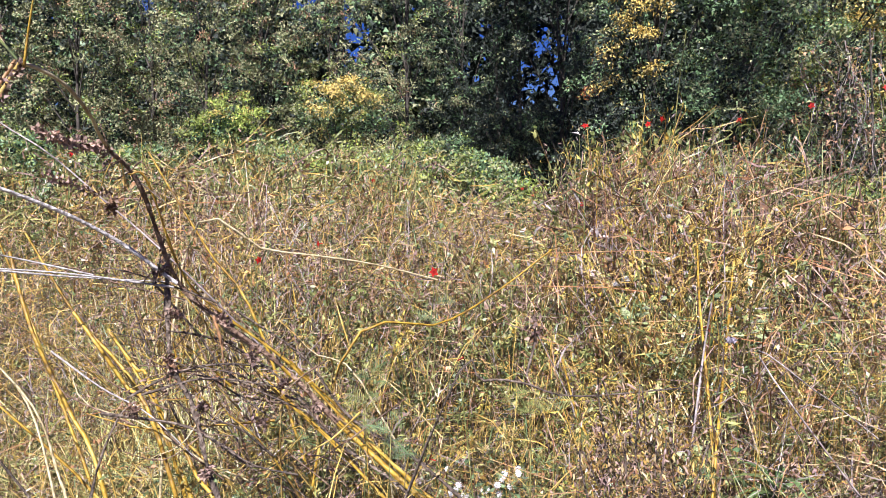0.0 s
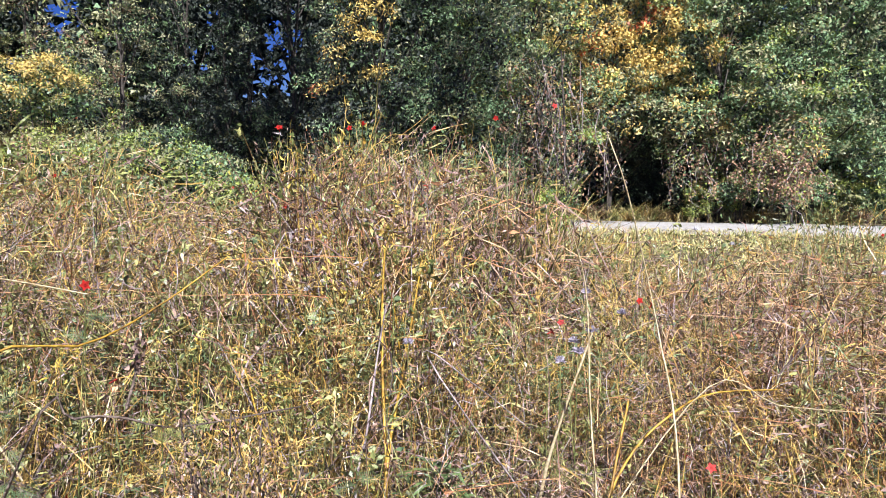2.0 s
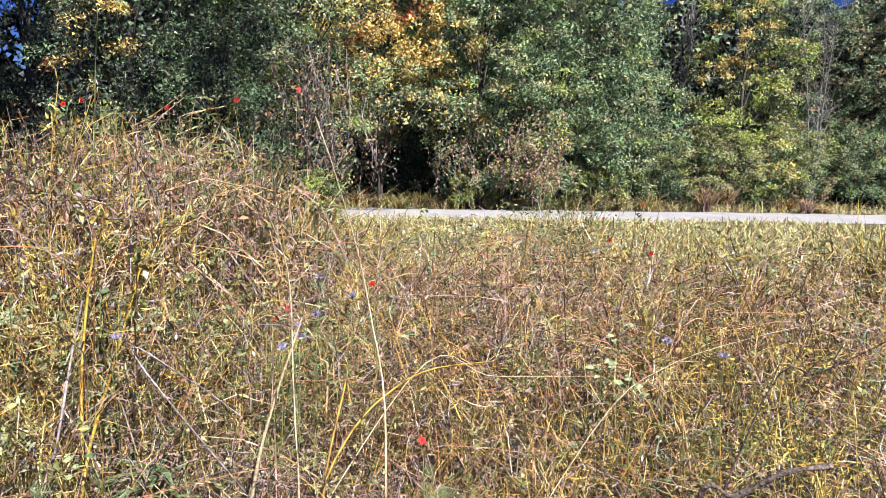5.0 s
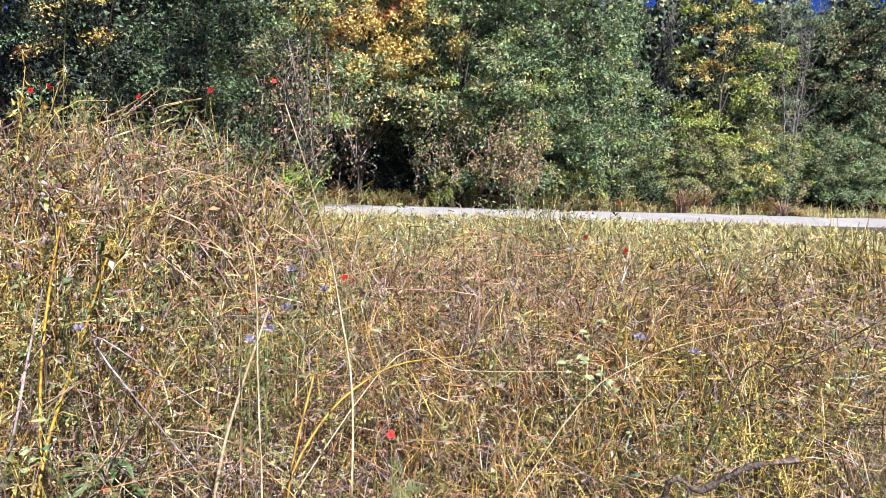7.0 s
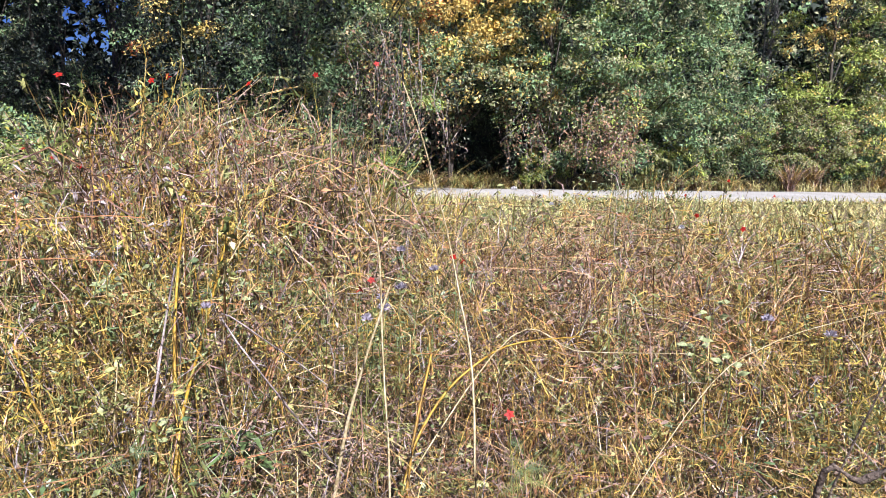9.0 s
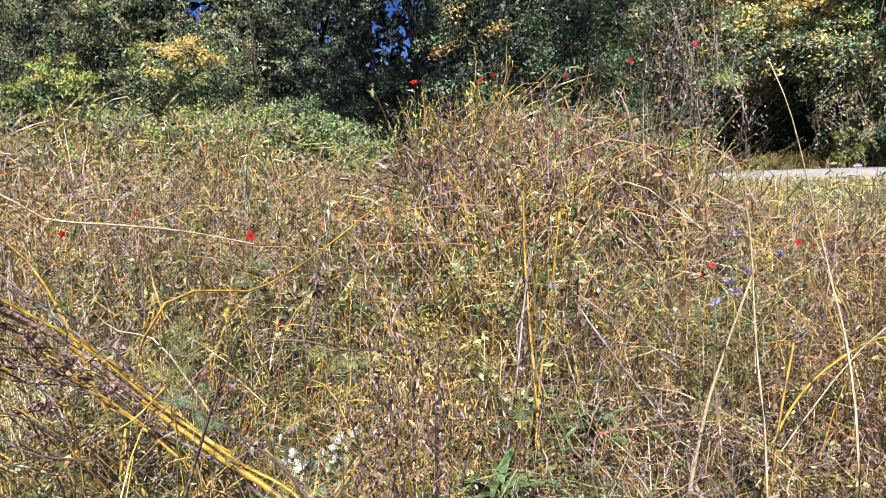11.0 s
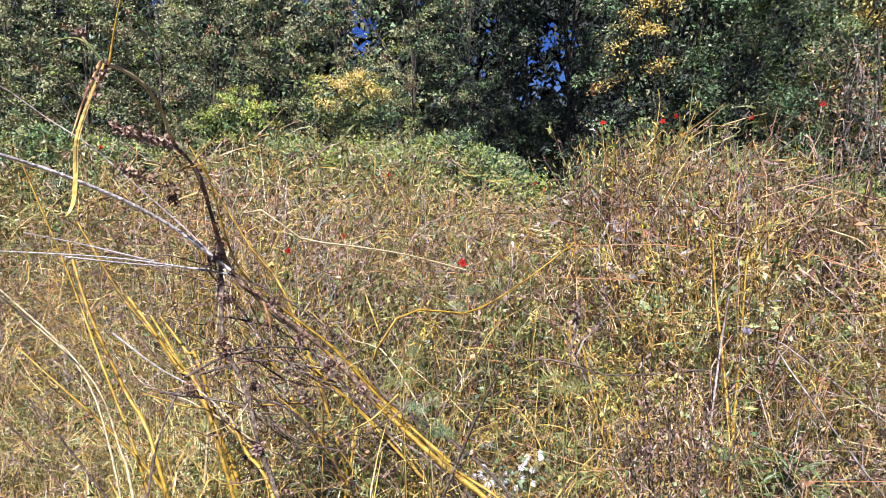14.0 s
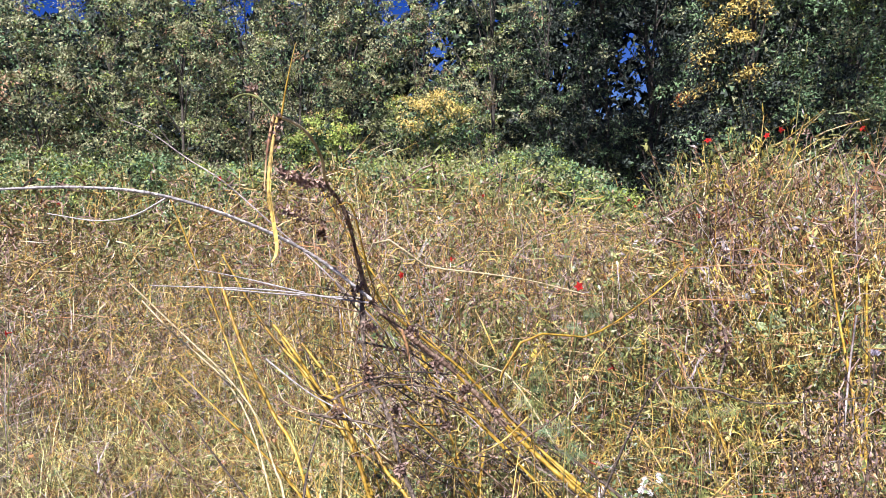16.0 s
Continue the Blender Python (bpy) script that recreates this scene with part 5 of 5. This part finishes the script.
def reeds():
    """Bare stalks with small ragged heads, standing all over the meadow."""
    rng = np.random.default_rng(41)
    first = []
    for stem_mat, head_mat, look_of in ((YELLOW_STEM, BROWN, "ochre"), (PALE_STEM, STRAW, "straw-coloured"), (YELLOW_STEM, STRAW, "mottled yellow"), (DARK_STEM, BROWN, "dark brown"), (PALE_STEM, BROWN, "pale")):
        root = new("dry_stalk")
        tagged(root, f"bare {look_of} stalk with a ragged dry head", "plant stalk", group="dry stalks in the meadow")
        t = rng.normal(0, 0.16, 2)
        p = [(0, 0, -0.02), (t[0] * 0.3 + rng.normal(0, 0.03), t[1] * 0.3, 0.5), (t[0] * 0.6, t[1] * 0.6 + rng.normal(0, 0.02), 0.75), (*t, 1.05)]
        limb("stem", p, 0.0075, 0.003, stem_mat, root, 12, 5, knobs=0.2)
        c = np.array(p[-1]) + rng.normal(0, 0.025, (22, 3)) * [1, 1, 1.8]
        Bag().add(*leaves(c, ball(22, rng) + [0, 0, 0.5], ball(22, rng), np.full(22, 0.024), np.full(22, 0.009))).build("dry_head", [head_mat], root)["kind"] = "stuff"
        first.append(root)
    for n in range(84):
        az, r = rng.uniform(-38, 76), math.sqrt(rng.uniform(2.0**2, 5.6**2))
        x, y = polar(az, r)
        h = float(canopy(np.array(az), np.array(r))) * rng.uniform(0.55, 0.92)
        m = pose(x, y, 0, rng.normal(0, 7), rng.normal(0, 9), rng.uniform(0, 360))
        if n < 5:
            first[n].matrix_basis = m
        else:
            copy_thing(first[n % 5], m).scale = (1, 1, h)


def leaning_stalks():
    """The thicket of leaning yellow and brown stalks round the dead weed."""
    rng = np.random.default_rng(43)
    for n in range(9):
        foot = np.array([rng.uniform(-1.1, 0.35), rng.uniform(2.0, 3.3), -0.02])
        h = rng.uniform(0.7, 1.35)
        tip = foot + [rng.uniform(-0.75, -0.15), rng.uniform(-0.25, 0.25), h]
        mid = (foot + tip) / 2 + [rng.normal(0, 0.05), rng.normal(0, 0.04), 0.06]
        mat, tone = ((BROWN_STEM, "brown"), (YELLOW_STEM, "yellow"), (DARK_STEM, "dark brown"), (PALE_STEM, "pale straw"))[n % 4]
        ob = limb("stalk", [foot, mid, tip], rng.uniform(0.0035, 0.007), 0.0022, mat, None, 12, 5, knobs=0.25)
        tagged(ob, f"{tone} dry stalk leaning in a thicket", "plant stalk", group="bare stalks in the meadow")


vine_curtain(36.0, 18.2, 4.6, 0.7, "curtain of grey-brown dry vines under a tree", 71, 75, 10)
vine_curtain(39.6, 25.4, 3.8, 0.7, "curtain of dry vines over a shaded hollow", 72, 34, 12)
vine_curtain(47.3, 25.4, 3.4, 0.6, "tangle of reddish dry vines and leaves", 73, 46, 26, (DE, DE, OL, DG, LG))
vine_curtain(52.8, 24.9, 3.2, 0.8, "bush smothered in pinkish dry vine leaves", 75, 90, 26, (DE, DE, DE, OL, LG))
dead_weed()
bare_stalks()
leaning_stalks()
reeds()

# ---- flowers ----


def red_flower(p, seed, size=0.036):
    rng = np.random.default_rng(seed)
    x, y, z = p
    root = new("red_flower")
    root.location = (x, y, 0)
    tagged(root, "scarlet star-shaped vine flower on a thin stem", "flower", group="scarlet flowers in the meadow")
    off = rng.normal(0, 0.05, 2)
    limb("stem", [(*off, -0.01), (off[0] * 0.5, off[1] * 0.5, z * 0.6), (0, 0, z)], 0.003, 0.0016, OLIVE, root, 8, 4)
    face = unit(np.array([*rng.normal(0, 1.0, 2), rng.uniform(-0.3, 1.2)]) + unit(np.array([-x, -y, 0.0])) * 0.6)
    a = unit(np.cross(face, [0.1, 0.2, 1.0]))
    b = np.cross(face, a)
    c = np.array([0, 0, z])
    limb("flower_tube", [c, c + face * size * 0.5, c + face * size * 0.8], size * 0.06, size * 0.12, RED, root, 5, 6)
    for i in range(5):
        t = i * 1.2566 + rng.uniform(0, 0.2)
        d = math.cos(t) * a + math.sin(t) * b
        v, f = leaves([c + face * size * 0.7], [d + face * 0.15], [face], [size * 0.62], [size * 0.42], 0.15)
        Bag().add(v, f).build("petal", [RED], root)
    return root


def puff_flower(p, seed, mat, label, size=0.03):
    rng = np.random.default_rng(seed)
    x, y, z = p
    root = new("puff_flower")
    root.location = (x, y, 0)
    tagged(root, label, "flower")
    limb("stem", [(rng.normal(0, 0.05), rng.normal(0, 0.05), -0.01), (0, 0, z * 0.6), (0, 0, z)], 0.003, 0.002, OLIVE, root, 8, 4)
    d = ball(40, rng)
    d[:, 2] = np.abs(d[:, 2])
    Bag().add(*leaves(np.tile([[0, 0, z]], (40, 1)), d, ball(40, rng), np.full(40, size), np.full(40, size * 0.4))).build("flower_head", [mat], root)


MOUND_FLOWERS = [(1.28, 4.05, 1.83), (1.98, 4.8, 1.9), (2.11, 4.85, 1.95), (2.65, 4.81, 1.92), (3.13, 4.74, 2.03), (2.43, 4.56, 1.52), (3.52, 4.55, 2.12)]
FIELD_FLOWERS = [(0.07, 6.5, 1.53), (-0.23, 3.88, 1.22), (0.27, 2.76, 1.21), (-0.54, 3.54, 1.18), (2.6, 10.68, 1.27), (2.28, 10.54, 1.09), (0.26, 13.98, 2.39), (-1.82, 4.66, 1.74), (-4.09, 6.86, 1.56), (-2.37, 3.17, 1.01), (-4.73, 7.65, 1.71), (0.21, 2.2, 0.67), (0.32, 2.49, 0.92), (-0.38, 1.61, 0.76), (1.58, 5.04, 1.35), (1.55, 6.88, 1.41)]
LANE_FLOWERS = [(7.41, 3.82, 1.24), (7.15, 3.22, 1.12), (5.2, 2.81, 1.08), (4.82, 2.25, 1.06), (2.85, 2.77, 0.96), (2.27, 2.68, 0.91), (3.92, 2.66, 0.88), (2.54, 2.13, 0.4), (1.59, 3.11, 0.84), (7.64, 5.28, 1.11), (6.61, 4.95, 0.98), (7.61, 4.43, 1.04), (2.74, 2.6, 0.97), (2.12, 2.58, 0.9), (2.26, 1.74, 0.57), (2.08, 8.7, 1.29)]
for n, p in enumerate(MOUND_FLOWERS + FIELD_FLOWERS + LANE_FLOWERS):
    red_flower(p, 300 + n, 0.042 if n < 7 else min(0.035, 0.013 * math.hypot(p[0], p[1])))
for n, p in enumerate([(4.23, 3.74, 1.23), (4.97, 2.79, 1), (1.5, 3.95, 0.96), (5.12, 4.17, 1.05), (1.29, 3.54, 1)]):
    puff_flower(p, 400 + n, WHITE, "round white flower head on a stem", 0.028)
for n, p in enumerate([(2.26, 2.44, 0.93), (2.08, 2.3, 0.89), (2.63, 2.95, 1), (2.63, 2.67, 0.94), (3.41, 1.11, 0.84), (3.41, 1.37, 0.85), (2.03, 2.35, 0.84), (2.14, 2.41, 0.9), (1.54, 2.82, 0.86)]):
    puff_flower(p, 420 + n, MAUVE, "pale mauve flower head on a stem", 0.03)


def aster_plant():
    rng = np.random.default_rng(31)
    root = new("aster_plant")
    root.location = (0.47, 2.8, 0)
    tagged(root, "white aster plant with many small flower heads", "flower plant")
    for i in range(36):
        p = np.array([*(rng.normal(0, 0.045, 2) + ((-0.1, 0.02), (0.02, -0.06), (0.12, 0.05))[i % 3]), rng.uniform(0.08, 0.34)])
        limb("stem", [(p[0] * 0.2, p[1] * 0.2, -0.01), (p[0] * 0.6, p[1] * 0.6, p[2] * 0.6), p], 0.002, 0.001, GREEN, root, 6, 4)
        t = np.linspace(0, 6.28, 10, endpoint=False)
        d = np.stack([np.cos(t), 0.6 * np.sin(t), 0.8 * np.sin(t) + 0.1], -1)
        Bag().add(*leaves(np.tile(p, (10, 1)), d, np.tile([[0, -0.8, 0.6]], (10, 1)), np.full(10, 0.017), np.full(10, 0.009))).build("flower_head", [WHITE], root)
    n = 170
    Bag().add(*leaves(np.stack([rng.normal(0, 0.15, n), rng.normal(0, 0.15, n), rng.uniform(0.05, 0.4, n)], -1), ball(n, rng), ball(n, rng) + [0, 0, 1], np.full(n, 0.045), np.full(n, 0.015))).build("foliage", [GREEN], root)["kind"] = "stuff"


def rosette(p, seed):
    rng = np.random.default_rng(seed)
    root = new("leafy_rosette")
    root.location = (p[0], p[1], 0)
    tagged(root, "fresh green weed with long pointed leaves", "weed")
    limb("stem", [(0, 0, -0.01), (0, 0, p[2] * 0.7)], 0.005, 0.004, GREEN, root, 4, 5)
    for i in range(18):
        a = i * 2.4
        le = rng.uniform(0.15, 0.25)
        s = np.array([0, 0, p[2] * rng.uniform(0.6, 1.0)])
        pts = arch(s, a, le, le * 0.8, 5, 0.6)
        v, f = ribbon(pts, np.array([0.35, 0.9, 1, 0.7, 0.1]) * 0.032, (-math.sin(a), math.cos(a), 0))
        Bag().add(v, f).build("leaf", [FRESH], root)


def broad_leaf_weed(p, seed):
    """A weed with a few broad pale lobed leaves at its top."""
    rng = np.random.default_rng(seed)
    root = new("broad_leaf_weed")
    root.location = (p[0], p[1], 0)
    tagged(root, "weed with broad pale green lobed leaves", "weed", group="broad-leaved weeds")
    limb("stem", [(rng.normal(0, 0.04), rng.normal(0, 0.04), -0.01), (0, 0, p[2] * 0.6), (0, 0, p[2])], 0.004, 0.002, OLIVE, root, 8, 4)
    for i in range(6):
        a = i * 2.4
        c = np.array([0, 0, p[2] * rng.uniform(0.86, 1.0)])
        d = np.array([math.cos(a), math.sin(a), rng.uniform(-0.1, 0.5)])
        lobe = [d + s * np.array([-math.sin(a), math.cos(a), 0]) for s in (-0.9, -0.4, 0, 0.4, 0.9)]
        k = len(lobe)
        le = np.array([0.028, 0.04, 0.05, 0.04, 0.028]) * rng.uniform(0.7, 1.1)
        Bag().add(*leaves(np.tile(c + d * 0.03, (k, 1)), lobe, np.tile(np.array([-p[0], -p[1], 1.5]) * 0.3, (k, 1)), le, le * 0.5, 0.08)).build("leaf", [PALE_LEAF], root)


def feather_vine(p, seed):
    """A vine shoot with a few comb-like feathery leaves."""
    rng = np.random.default_rng(seed)
    root = new("feather_leaf_vine")
    root.location = (p[0], p[1], 0)
    tagged(root, "vine shoot with pale feathery comb-like leaves", "vine", group="feather-leaved vines")
    limb("stem", [(rng.normal(0, 0.06), rng.normal(0, 0.06), -0.01), (rng.normal(0, 0.03), 0.02, p[2] * 0.6), (0, 0, p[2])], 0.002, 0.0012, OLIVE, root, 8, 4)
    for i in range(4):
        b = Bag()
        a = i * 2.4 + rng.uniform(0, 1)
        d = np.array([math.cos(a), math.sin(a), rng.uniform(-0.2, 0.5)])
        s = np.array([0, 0, p[2] * rng.uniform(0.85, 1.0)])
        rib = spline([s, s + d * 0.035, s + d * 0.07 + [0, 0, -0.01]], 10)
        side = unit(np.cross(d, [-p[0], -p[1], 0.6]))
        b.add(*ribbon(rib, np.full(10, 0.0018), side))
        for k in range(1, 10):
            for g in (-1, 1):
                reach = 0.022 * math.sin(0.5 + 2.3 * k / 10)
                tip = rib[k] + g * side * reach + d * 0.012
                b.add(*ribbon(np.stack([rib[k], (rib[k] + tip) / 2 + d * 0.003, tip]), np.array([0.002, 0.0022, 0.001]), d))
        b.build("feather_leaf", [(GREEN, OLIVE)[seed % 2]], root)


def drooping_plumes(points, seed):
    """Dry brown plumes hanging from a dead stem close by."""
    rng = np.random.default_rng(seed)
    root = new("dry_plume_weed")
    x, y = 0.4, 1.2
    root.location = (x, y, 0)
    tagged(root, "dead weed with drooping fuzzy brown plumes", "dead plant")
    for p in points:
        c = np.array([p[0] - x, p[1] - y, p[2]])
        top = c + [rng.normal(0, 0.02), rng.normal(0, 0.03), 0.12]
        limb("stem", [(c[0] * 0.3, c[1] * 0.3 + 0.05, -0.01), ((c[0] + 0.03) * 0.7, c[1] * 0.7, p[2] * 0.8), top, c + [0.03, 0, 0.02]], 0.0028, 0.001, DARK_STEM, root, 14, 4)
        n = 240
        q = top + (c - top) * rng.uniform(0, 1.5, (n, 1)) + rng.normal(0, 0.022, (n, 3))
        b = Bag().add(*curls(q, ball(n, rng) * 0.7 + [0, 0, -0.8], ball(n, rng), rng.uniform(0.008, 0.02, n), rng.uniform(0.002, 0.0042, n), rng.uniform(-1.5, 1.5, n)), rng.integers(0, 2, n).repeat(1).tolist() * 2)
        b.build("plume", [BROWN, STRAW], root)["kind"] = "stuff"


for n, p in enumerate([(0.26, 2.63, 1.14), (-0.01, 2.13, 1.03), (0.06, 1.88, 0.95), (-0.59, 2.15, 0.78), (0.01, 2.41, 0.92), (-0.02, 2.19, 0.9), (-0.17, 2.26, 0.81), (0.55, 1.8, 1.01), (1.01, 2.04, 0.69), (2.05, 1.45, 0.54), (0.06, 2.14, 0.87), (0.41, 1.74, 1.04), (2.14, 1.54, 0.53), (1.82, 2.1, 0.57)]):
    feather_vine(p, 500 + n)
drooping_plumes([(0.40, 1.14, 1.12), (0.46, 1.18, 1.1), (0.53, 1.22, 1.06), (0.41, 1.06, 1.06), (0.49, 1.12, 1.02), (0.36, 1.1, 1.02), (0.43, 1.2, 0.98), (0.55, 1.15, 1.0)], 47)
aster_plant()
rosette((1.53, 2.43, 0.42), 33)
rosette((0.98, 2.1, 0.36), 34)
for n, p in enumerate([(3.18, 1.56, 0.81), (1.25, 3.44, 0.93), (1.34, 3.32, 0.94), (2.04, 3.48, 0.82), (3.49, 1.66, 0.87), (2.16, 4.14, 1.16), (1.67, 4.31, 1.23), (2.97, 1.28, 0.8), (1.22, 2.47, 0.53), (1.76, 3.06, 0.9), (1.23, 3.11, 0.98)]):
    broad_leaf_weed(p, 440 + n)
